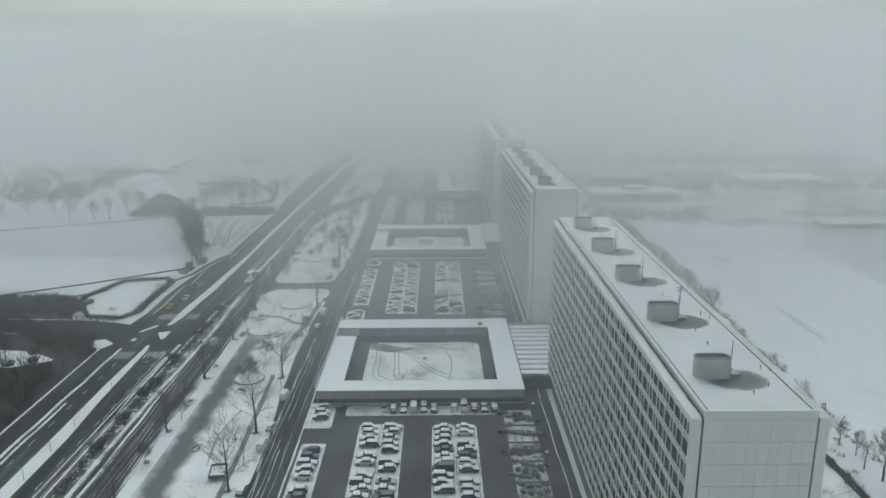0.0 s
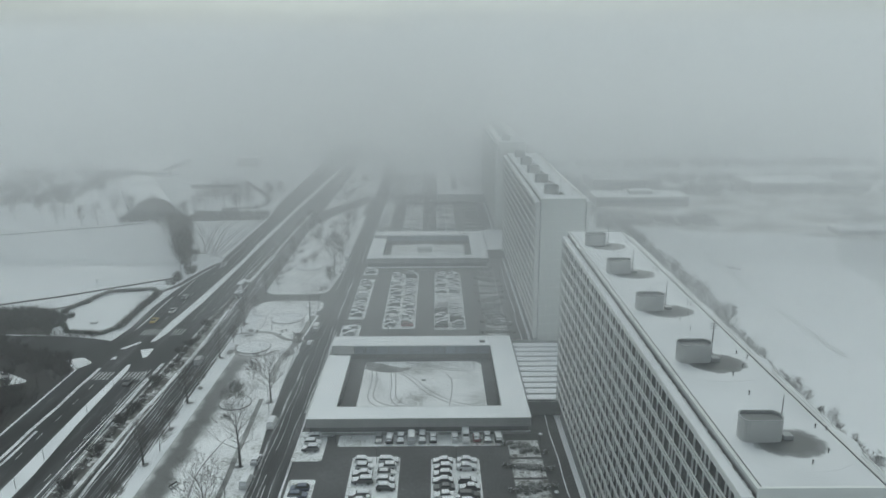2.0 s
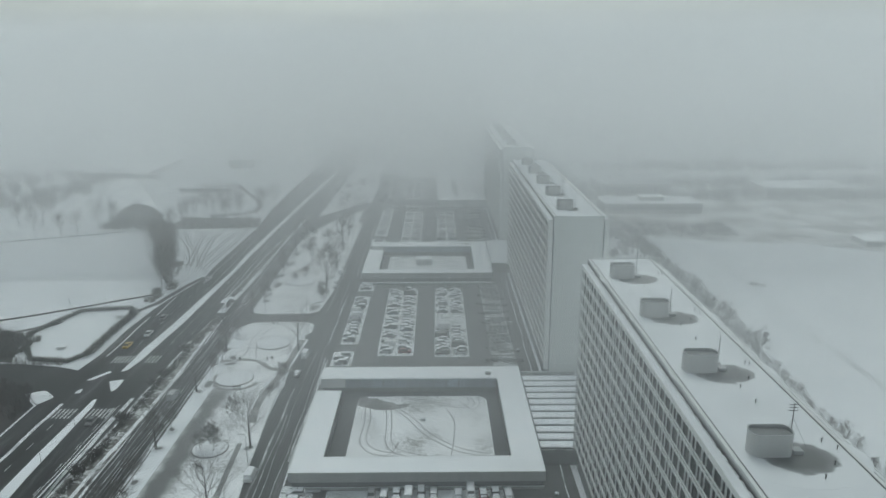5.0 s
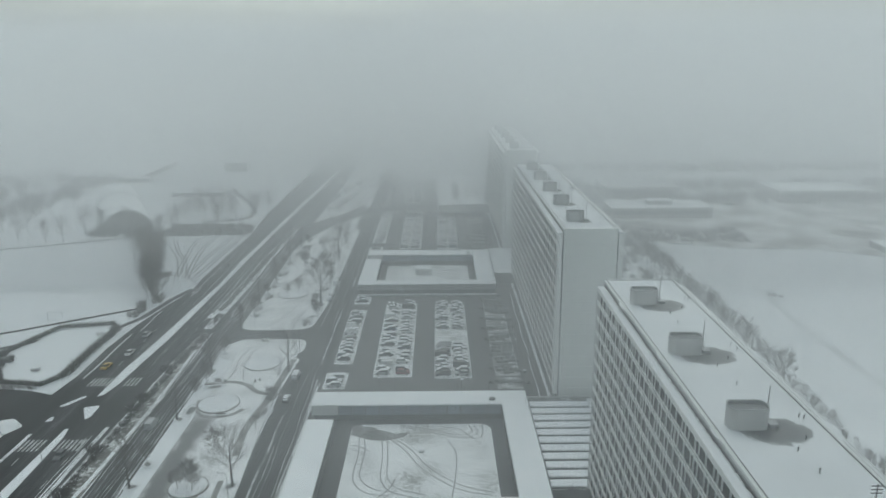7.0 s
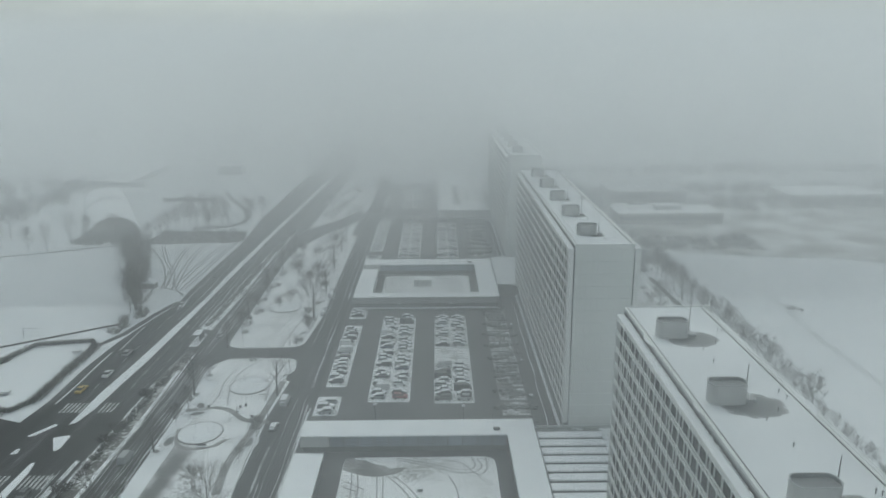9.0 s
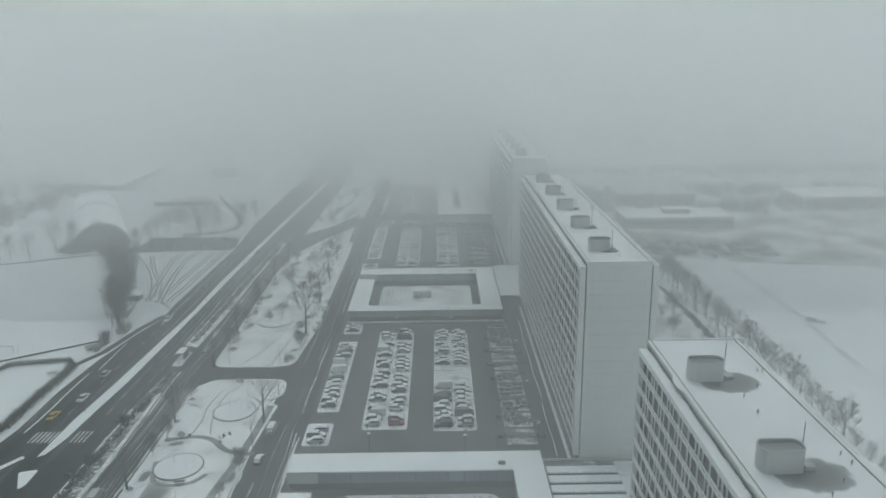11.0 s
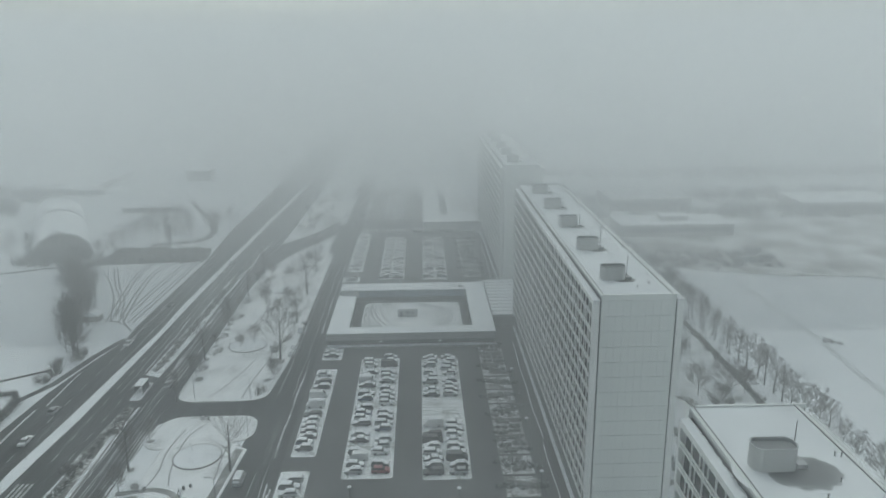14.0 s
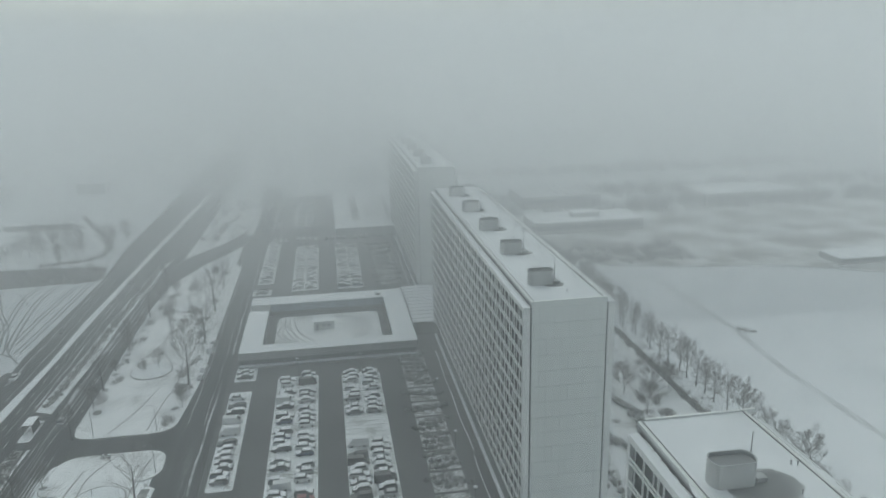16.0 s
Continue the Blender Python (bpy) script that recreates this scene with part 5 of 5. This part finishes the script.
thicket("field_hedge", [(-146 + i * 1.4, 396 + rnd.uniform(0, 20), 1.8, 2.6, 0.0) for i in range(36)] + [(-100 - i * 1.2, 400 + rnd.uniform(0, 18), 1.8, 2.6, 0.0) for i in range(34)], "broad dark belt of shrubs across the far field", TWIG, 45, spike=0.05, category="hedge")
thicket("field_corner_scrub", [(-108 - 30 * u + rnd.uniform(-4, 4), 298 + 78 * u + rnd.uniform(-5, 5), 1.6, 2.6, 0.0) for u in [rnd.random() for _ in range(50)]], "dark scrub under the trees at the field corner", TWIG, 22, spike=0.03, category="scrub")
thicket("ditch_hedge", [(84.6 + rnd.uniform(-0.9, 0.9), 110 + i * 1.3, 0.95, 1.5, -0.05) for i in range(150)], "dark bare hedge along a ditch beside the field", BARK, 46, spike=0.04, category="hedge")
thicket("field_edge_scrub", [(91.5 + rnd.uniform(-4, 5) - max(0, i - 170) * 0.05, 90 + i * 1.0 + rnd.uniform(-1, 1), 0.8, 1.1, -0.05) for i in range(0, 240, 2)], "bare scrub under the field-edge trees", None, 34, spike=0.03, category="scrub")
for i, (x, y, r_, h) in enumerate(((123, 295, 2.0, 1.7), (125.6, 293.4, 1.2, 1.1))):
    thicket("field_bush", [(x, y, r_, h, 0.0)], "lone bare bush dusted with snow on the snowy field", TWIG, 60, snow=0.5, spike=0.03, kind="", category="bush")
garden = [(rnd.uniform(46, 82), rnd.uniform(214, 330), rnd.uniform(0.8, 1.7), rnd.uniform(0.8, 1.8), 0.0) for _ in range(70)]
thicket("garden_shrubs", garden, "scattered snow-dusted shrubs in the garden behind the towers", None, 70, snow=0.25, spike=0.035)
for x0, y0_, x1, y1_ in ((66, 258, 69, 250), (69, 250, 66, 243), (56, 246, 60, 236), (52, 238, 52, 218), (60, 232, 62, 214)):
    thicket("garden_hedge", clump_row(x0, y0_, x1, y1_, 9, 0.9, 1.2, 0.2), "snow-topped clipped hedge in the garden", EVERGREEN, 120, snow=0.35, kind="", category="hedge")
scrub = [(rnd.uniform(96, 150), 376 + rnd.uniform(0, 26) - (i % 3) * 2, rnd.uniform(1.2, 2.4), rnd.uniform(1.6, 3.2), 0.0) for i in range(130)]
thicket("far_scrub", scrub, "bare scrub beyond the snowy field", BARK, 26, spike=0.06, category="scrub")
thicket("far_scrub", [(rnd.uniform(84, 98), rnd.uniform(340, 420), 2.0, 3.5, 0.0) for i in range(60)], "bare scrub beyond the tree row", BARK, 26, spike=0.06, category="scrub")
for y0_ in (476, 520, 600):
    thicket("far_wood", [(rnd.uniform(70, 360), y0_ + rnd.uniform(-14, 14), 3.0, 7.5, 0.0) for i in range(130)], "belt of bare woodland fading into fog", BARK, 12, spike=0.12, category="woodland")
thicket("far_wood", [(rnd.uniform(-340, -230), 470 + rnd.uniform(-30, 100), 3.0, 8.0, 0.0) for i in range(130)], "belt of bare woodland fading into fog", BARK, 12, spike=0.12, category="woodland")
thicket("far_wood", [(rnd.uniform(-70, -30), 452 + rnd.uniform(0, 110), 1.6, 3.4, 0.1) for i in range(60)], "bare shrubs beside the far road", BARK, 16, spike=0.06, category="shrubs")

thicket("undergrowth", [(rnd.uniform(-172, -129), rnd.uniform(225, 247), 1.5, 2.4, 0.0) for i in range(110)], "dense bare undergrowth beside the fenced court", BARK, 40, spike=0.09, category="undergrowth")
thicket("undergrowth", [(rnd.uniform(-128, -112), rnd.uniform(202, 207) - 2, 1.2, 3.0, 0.0) for i in range(30)], "bare undergrowth at the corner of the side road", BARK, 40, spike=0.08, category="undergrowth")
curve = [(-140, 528), (-128, 500), (-113.2, 472), (-106.6, 450), (-106.2, 437), (-111, 430), (-130, 424)]
belt = []
for (xa, ya), (xb, yb) in zip(curve, curve[1:]):
    k = max(1, int(math.hypot(xb - xa, yb - ya) / 1.6))
    belt += [(xa + (xb - xa) * i / k + rnd.uniform(-0.6, 0.6), ya + (yb - ya) * i / k, 1.1, 1.8, 0.0) for i in range(k)]
thicket("curved_hedge", belt, "dark hedge curving along a far road bend", TWIG, 45, spike=0.05, category="hedge")
thicket("hall_scrub", [(-164 + rnd.uniform(-14, 16), 400 + rnd.uniform(-6, 8), 1.8, rnd.uniform(3, 7), 0.0) for i in range(60)], "dark bare scrub in front of the arched hall", BARK, 22, spike=0.06, category="scrub")


def in_wood():
    while True:
        x, y = rnd.uniform(-205, -107), rnd.uniform(40, 208)
        if y < 196 + (-107 - x) * 0.25 and not (-142 < x < -113 and 180 < y < 199) and not (x < -150 and 120 < y < 168):
            return x, y


thicket("woodland", [(*in_wood(), 2.6, rnd.uniform(5.5, 9.5), 0.0) for i in range(420)], "dense dark bare woodland beside the road junction", BARK, 9, spike=0.07, category="woodland")
thicket("woodland", [(rnd.uniform(-185, -140), rnd.uniform(226, 244), 2.2, rnd.uniform(4, 7), 0.0) for i in range(90)], "bare woodland beside the fenced court", BARK, 9, spike=0.06, category="woodland")
for i, (x, y, r_, h) in enumerate(((-65.0, 284, 1.5, 1.5), (-64.2, 296, 1.8, 1.6), (-65.2, 309, 1.3, 1.4), (-64.6, 326, 1.7, 1.8), (-64.8, 342, 1.5, 1.5), (-63.8, 357, 1.8, 1.7), (-45.2, 269, 1.7, 1.8), (-44.6, 286, 1.6, 2.0), (-46.4, 297, 1.9, 2.2), (-45.0, 305, 1.4, 1.6),
                                   (-45.6, 327, 2.0, 2.2), (-47.6, 341, 1.6, 1.8), (-46, 360, 1.8, 1.7), (-51, 384, 1.8, 1.6), (-57, 378, 1.5, 1.5), (-62.5, 370, 1.7, 1.6), (-46.4, 396, 1.6, 1.8))):
    thicket("park_bush", [(x, y, r_, h, 0.12), (x + 1.2 * math.sin(i * 3), y + 1.6, r_ * 0.8, h * 0.8, 0.12), (x - 0.8, y - 1.4, r_ * 0.7, h * 0.7, 0.12)], "dark bare bush spreading over the snowy park", TWIG, 48, snow=0.25, kind="", spike=0.026, category="bush")
# planting beds between car park and tower
bed_shrub = None
def bed(x, y, w, l):
    global bed_shrub
    b = thing("planting_bed", "kerbed planting bed with dark shrubs and patches of snow", "planting bed", "planting beds", at=pose(x, y, 0.02))
    part("kerb", prism(rect(-w / 2, w / 2, -l / 2, l / 2), 0, 0.16), KERB, b)
    part("soil", prism(rect(-w / 2 + 0.2, w / 2 - 0.2, -l / 2 + 0.2, l / 2 - 0.2), 0.14, 0.2), BED_SOIL, b)
    for dx in (-2.5, -0.9, 0.8, 2.4):
        m = pose(x + dx, y + 0.5 * math.sin(y * 3 + dx), 0.2, 0, 0, y * 40 + 180 * (dx > 0))
        if bed_shrub is None:
            bed_shrub = thicket("shrub", [(rnd.uniform(-0.7, 0.7), rnd.uniform(-2.9, 2.9), 0.7, 0.9, 0) for _ in range(8)], "dark low shrub dusted with snow in a planting bed", EVERGREEN, 85, snow=0.3, kind="", spike=0.032, category="shrub")
            bed_shrub["group"] = "bed shrubs"
            bed_shrub.matrix_basis = m
        else:
            o = bed_shrub.copy()
            scene.collection.objects.link(o)
            o.matrix_basis = m


for y in [222.5 + 8.2 * i for i in range(10)] + [84 + 8.2 * i for i in range(9)] + [372 + 8.2 * i for i in range(8)]:
    bed(18.2, y, 7.4, 7.7)

# ---- posts, lamps, fences, benches ----
def pole(name, h, label, category, group, x, y, z=0.03, r=0.05, arm=0.0, head=None):
    key = (name, h, arm, label)
    m = pose(x, y, z)
    if key in PROTO:
        return copy_thing(PROTO[key], m)
    t = thing(name, label, category, group, at=m)
    bm = bmesh.new()
    pts = [(0, 0, 0), (0, 0, h * 0.5), (0, 0, h)]
    rad = [r * 1.3, r, r * 0.8]
    if arm:
        pts += [(-arm * 0.3, 0, h + 0.35), (-arm, 0, h + 0.45)]
        rad += [r * 0.8, r * 0.7]
    tube(bm, pts, rad, 6)
    part("pole", bm, DARK_METAL, t)
    if head == "globe":
        part("lamp_head", prism(disc(0, 0, 0.42, 12), h - 0.02, h + 0.16), GREY_METAL, t)
        part("snow_cap", prism(disc(0, 0, 0.44, 12), h + 0.16, h + 0.26), SNOW, t)
    if head == "arm":
        part("lamp_head", box(-arm - 0.5, -arm + 0.1, -0.12, 0.12, h + 0.36, h + 0.5), GREY_METAL, t)
    PROTO[key] = t
    return t


for x, y in ((-15.1, 144.1), (2.5, 143.8), (21.7, 148.7), (2.3, 124.8), (-15.2, 125.1), (21.7, 125.9), (-17.1, 217.4), (4.7, 216.1), (-14.7, 292.4), (3.1, 292.2), (22, 271.5), (22, 243.8), (22, 221.4), (-15, 360), (4, 360)):
    pole("car_park_lamp", 4.2, "short car park lamp with a round snow-capped head", "lamp post", "car park lamps", x, y, 0.03, 0.06, 0, "globe")
for x, y in [(-29 + 8.1 * i, 210.9) for i in range(7)] + [(-26.5, 294.6), (-22.7, 294.6), (-1.1, 294.6), (7.1, 294.6)] + [(-30.2, 153.2), (-25.4, 153.2)]:
    pole("slim_post", 6.0, "slim dark metal post at the pavilion edge", "post", "pavilion posts", x, y, 0.03, 0.05)
for x, y in ((-62.1, 265.6), (-47.5, 265.4), (-43.9, 218.1), (-43.8, 246), (-44.2, 168), (-44, 128), (-43.5, 312)):
    pole("street_lamp", 6.4, "slim street lamp with a curved arm on the snowy verge", "street lamp", "street lamps", x, y, 0.13, 0.07, 1.3, "arm")
for y in (60, 75, 92, 108, 123.9, 135.2, 146.7, 168, 184, 237.7, 249, 259.3, 270, 284, 298, 314, 332, 352):
    x = -90.4 - 0.008 * max(0, min(y, 236) - 140) if y < 236 else -92 + (y - 236) * 0.03
    pole("verge_post", 2.6, "thin dark post on the snowy verge", "post", "verge posts", x + 0.6, y, 0.13, 0.06)
for bx, by, n, r_ in ((-58.7, 211.6, 5, 3.2), (-53.2, 237.2, 6, 3.4)):
    for k in range(n):
        pole("stake", 1.5, "thin stake standing in a snowy flower bed", "stake", "bed stakes", bx + r_ * math.cos(k * 2.2) * (0.6 + 0.4 * (k % 2)), by + r_ * math.sin(k * 2.2), 0.36, 0.04)

# field fence
fence = thing("field_fence", "thin wire fence with tall posts along the snowy sports field", "fence")
fence_line = [(-230, 218), (-168, 250), (-142, 264), (-109, 286)]
post = None
wire = bmesh.new()
for (xa, ya), (xb, yb) in zip(fence_line, fence_line[1:]):
    k = int(math.hypot(xb - xa, yb - ya) / 5)
    for i in range(k):
        x, y = xa + (xb - xa) * i / k, ya + (yb - ya) * i / k
        if post is None:
            bm = bmesh.new()
            tube(bm, [(0, 0, 0), (0, 0, 4.0)], [0.05, 0.04], 5)
            post = part("post", bm, GREY_METAL, fence)
            o = post
        else:
            o = post.copy()
            scene.collection.objects.link(o)
        o.location = (x, y, 0)
    for z in (0.5, 2.0, 3.9):
        tube(wire, [(xa, ya, z), (xb, yb, z)], [0.02, 0.02], 3)
part("wire", wire, GREY_METAL, fence)
part("base_board", prism(ribbon(fence_line, 0.3), -0.02, 0.45), BARK, fence, "dark base strip under the fence")
goal = thing("goal_frame", "pale sports goal frame on the snowy field", "goal", at=pose(-134, 277, 0))
for x in (-2.5, 2.5):
    part("upright", box(x - 0.06, x + 0.06, -0.06, 0.06, 0, 2.4), GREY_METAL, goal)
part("crossbar", box(-2.56, 2.56, -0.06, 0.06, 2.4, 2.52), GREY_METAL, goal)


def bench(x, y, turn):
    b = thing("park_bench", "park bench covered with snow", "bench", "park benches", at=pose(x, y, 0.14, 0, 0, turn))
    part("seat", box(-1.1, 1.1, -0.25, 0.25, 0.4, 0.48), BARK, b)
    part("seat_snow", box(-1.08, 1.08, -0.23, 0.23, 0.48, 0.56), SNOW, b)
    part("backrest", box(-1.1, 1.1, 0.25, 0.31, 0.5, 0.9), BARK, b)
    for x0 in (-0.9, 0.82):
        part("leg", box(x0, x0 + 0.08, -0.22, 0.22, 0, 0.4), DARK_METAL, b)


for x, y, a in ((-56.8, 135.3, 62), (-54, 165.6, 150), (-56.2, 204.6, 8), (-52.6, 222.8, 100), (-56.4, 257 - 2.6, 0), (-58, 342, 20), (-55.4, 331, 60)):
    bench(x, y, a)
for x, y in ((-52.4, 224.6), (-51.2, 225.4), (-56.8, 254.6), (-55.6, 254.6), (-60.6, 224.8)):
    lb = thing("litter_bin", "small dark litter bin in the snow", "bin", "park bins", at=pose(x, y, 0.14))
    part("body", prism(disc(0, 0, 0.3, 10), 0, 0.85), DARK_METAL, lb)
    part("snow_cap", prism(disc(0, 0, 0.28, 10), 0.85, 0.93), SNOW, lb)

shelter = thing("bus_shelter", "bus shelter with a snow-covered flat roof beside the lane", "bus shelter", at=pose(-77.8, 271.4, 0.03))
part("platform", prism(rounded(rect(-1.6, 1.6, -6, 5), 0.8, 3), 0, 0.14), KERB, shelter)
part("platform_snow", prism(rounded(rect(-1.45, 1.45, -5.8, 4.8), 0.7, 3), 0.12, 0.17), SLUSH, shelter)
part("roof", box(-1.2, 1.2, -2.4, 2.4, 2.5, 2.62), DARK_METAL, shelter)
part("roof_snow", box(-1.15, 1.15, -2.35, 2.35, 2.62, 2.76), ROOF_SNOW, shelter)
part("back_pane", box(1.0, 1.05, -2.2, 2.2, 0.3, 2.4), GLASS, shelter)
for x in (-1.05, 1.05):
    for y in (-2.25, 2.25):
        part("post", box(x - 0.05, x + 0.05, y - 0.05, y + 0.05, 0.14, 2.5), DARK_METAL, shelter)

trailer = thing("box_trailer", "open flat trailer with snow on its bed under the trees", "trailer", at=pose(-48.8, 125, 0.14, 0, 0, 8))
part("bed", box(-1.7, 1.7, -2.4, 2.4, 0.6, 0.75), DARK_METAL, trailer)
part("bed_snow", box(-1.55, 1.55, -2.25, 2.25, 0.75, 0.85), SNOW, trailer)
for x0, x1, a, b in ((-1.7, 1.7, -2.4, -2.3), (-1.7, 1.7, 2.3, 2.4), (-1.7, -1.6, -2.3, 2.3), (1.6, 1.7, -2.3, 2.3)):
    part("side_board", box(x0, x1, a, b, 0.75, 1.3), DARK_METAL, trailer)
for x in (-1.5, 1.5):
    w_ = part("wheel", wheel_mesh(0.35, 0.2), RUBBER, trailer)
    w_.matrix_basis = pose(x, 0, 0.35, 0, 0, 90)

# fenced court: table of snow with a few boxes
sheet("fenced_court", rounded([(-132, 246), (-126.6, 266.4), (-112, 269.4), (-109.6, 265), (-109.4, 230), (-112, 225), (-122, 226.6)], 3), 0.05, SNOW, "snow-covered court inside a clipped hedge")
for x, y in ((-118, 234), (-112, 262)):
    b = thing("garden_table", "snow-topped table in the fenced court", "table", "court tables", at=pose(x, y, 0.05))
    part("top", box(-1.2, 1.2, -0.8, 0.8, 0.7, 0.78), BARK, b)
    part("snow_cap", box(-1.15, 1.15, -0.75, 0.75, 0.78, 0.9), SNOW, b)
    for dx in (-1.0, 0.9):
        for dy in (-0.6, 0.5):
            part("leg", box(dx, dx + 0.1, dy, dy + 0.1, 0, 0.7), BARK, b)

sheet("woodland_floor", [(-107, -120), (-106.6, 196), (-112, 202), (-126, 208.5), (-150, 211.5), (-260, 209), (-260, -120)], 0.02, WOOD_FLOOR, "dark leaf-strewn woodland floor with little snow")
sheet("woodland_floor", [(-128, 224), (-136, 246), (-150, 250), (-190, 244), (-200, 226)], 0.02, WOOD_FLOOR, "dark scrub floor beside the fenced court")
sheet("clearing", rounded([(-140, 197), (-126, 195), (-115, 188), (-128, 182), (-139, 186)], 3), 0.03, THIN_SNOW, "small snowy clearing in the wood")
sheet("field_belt_floor", [(-146, 394), (-97, 398), (-103, 420), (-141, 423)], 0.02, WOOD_FLOOR, "dark floor under the shrub belt")
sheet("scrub_ground", [(94, 388), (112, 373), (144, 364), (176, 360), (210, 342), (330, 360), (330, 480), (94, 470)], 0.02, PATCHY, "rough ground with patchy snow beyond the field")
sheet("garden_ground", [(44.5, 60), (84, 60), (84, 332), (44.5, 332)], 0.02, THIN_SNOW, "garden ground with thin snow behind the towers")
sheet("ditch", ribbon([(84.6, 80), (85, 200), (84.6, 255), (85.4, 300), (84, 335)], 1.9), 0.024, WOOD_FLOOR, "dark ditch along the field edge")
sheet("field_path", ribbon(smooth([(120.4, 200), (119, 262), (121.6, 300), (121, 356)]), 2.2), 0.012, FAINT, "faint worn path across the snowy field")
sheet("field_margin", ribbon([(92, 390), (112, 372.5), (144, 363.5), (174, 360), (208, 341), (260, 330)], 0.9), 0.026, WOOD_FLOOR, "dark margin at the far edge of the field")
sheet("field_margin", ribbon([(-234, 361), (-190, 378), (-152, 394)], 2.0), 0.02, WOOD_FLOOR, "dark margin at the far edge of the sports field")
sheet("garden_path", ribbon([(52, 70), (52.6, 200), (57, 236), (63, 262), (72, 300), (76, 330)], 3.2), 0.026, SNOW, "snow-covered garden path")


# ---- distant buildings ----
def hall(name, x0, x1, y0, y1, h, label, rows=1, strips=0):
    t = thing(name, label, "building")
    part("wall", box(x0 + 0.3, x1 - 0.3, y0 + 0.3, y1 - 0.3, 0, h - 0.3), BRICK_GREY, t)
    part("roof", box(x0, x1, y0, y1, h - 0.3, h), ROOF_SNOW, t)
    for r_ in range(rows):
        z = h * (r_ + 0.35) / rows
        part("window_band", box(x0 + 1, x1 - 1, y0 + 0.2, y0 + 0.28, z, z + h * 0.35 / rows), GLASS, t)
    for i in range(strips):
        x = x0 + (x1 - x0) * (i + 0.3) / strips
        part("roof_light", box(x, x + (x1 - x0) / strips * 0.4, y0 + 2, y1 - 2, h, h + 0.35), WALL_DARK, t)
    return t


hall("school_hall", 94, 150, 428, 450, 6.0, "long low school-like hall with a snowy flat roof", 1)
hall("plant_room", 116, 130, 436, 444, 8.4, "small raised plant room with a snowy roof")
hall("workshop_hall", 104, 150, 486, 520, 7.0, "low workshop hall with rows of roof lights in snow", 1, 9)
hall("low_hall", 60, 90, 545, 575, 6.0, "low hall with a snowy roof almost lost in fog")
hall("low_hall", 205, 260, 470, 500, 7.0, "low hall with a snowy roof almost lost in fog")
hall("low_hall", 200, 242, 352, 366, 3.0, "long low shed under snow beyond the field")
hall("low_hall", -265, -215, 560, 640, 4.0, "low hall with a snowy roof almost lost in fog")
hall("low_hall", -172, -138, 500, 505, 3.2, "long low shed with a snowy roof")
hall("low_hall", -226, -206, 556, 561, 3.6, "long low shed with a snowy roof")
hall("low_hall", -168, -150, 606, 620, 7.0, "pale house-like block with a snowy roof in fog")
arch = thing("arched_hall", "arched sports hall with a white curved roof", "sports hall", at=pose(-164, 412, 0, 0, 0, 26))
bm = bmesh.new()
skin(bm, [[(12.4 * math.cos(a), y, 10.2 * math.sin(a)) for a in [math.pi * k / 16 for k in range(17)]] for y in (0, 94)])
part("roof", bm, ROOF_SNOW, arch)
bm = bmesh.new()
skin(bm, [[(12.7 * math.cos(a), y, 10.5 * math.sin(a)) for a in [math.pi * k / 16 for k in range(17)]] for y in (56, 58.4)])
part("roof_rib", bm, WALL_DARK, arch)
bm = bmesh.new()
skin(bm, [[(12.0 * math.cos(a), y, 9.8 * math.sin(a)) for a in [math.pi * k / 16 for k in range(17)]] for y in (-0.3, 0.2)])
part("end_wall", bm, BRICK_GREY, arch, "dark glazed end wall")
house = thing("garden_shed", "small dark shed with a snowy pitched roof under trees", "shed", at=pose(-114.5, 327, 0))
part("wall", box(-2.6, 2.6, -2, 2, 0, 2.2), BRICK_GREY, house)
bm = bmesh.new()
skin(bm, [[(-2.9, -2.3, 2.15), (2.9, -2.3, 2.15), (0, -2.3, 3.6)], [(-2.9, 2.3, 2.15), (2.9, 2.3, 2.15), (0, 2.3, 3.6)]])
part("roof", bm, ROOF_SNOW, house)

# fog: thin near the ground, thicker towards the cloud base, and a denser bank further on; box limits tuned to the view
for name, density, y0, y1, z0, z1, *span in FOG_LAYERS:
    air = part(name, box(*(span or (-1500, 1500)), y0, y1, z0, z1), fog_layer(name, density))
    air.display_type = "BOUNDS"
    tagged(air, "grey winter fog, one of several boxes sized to set the haze", "fog", "", "stuff")
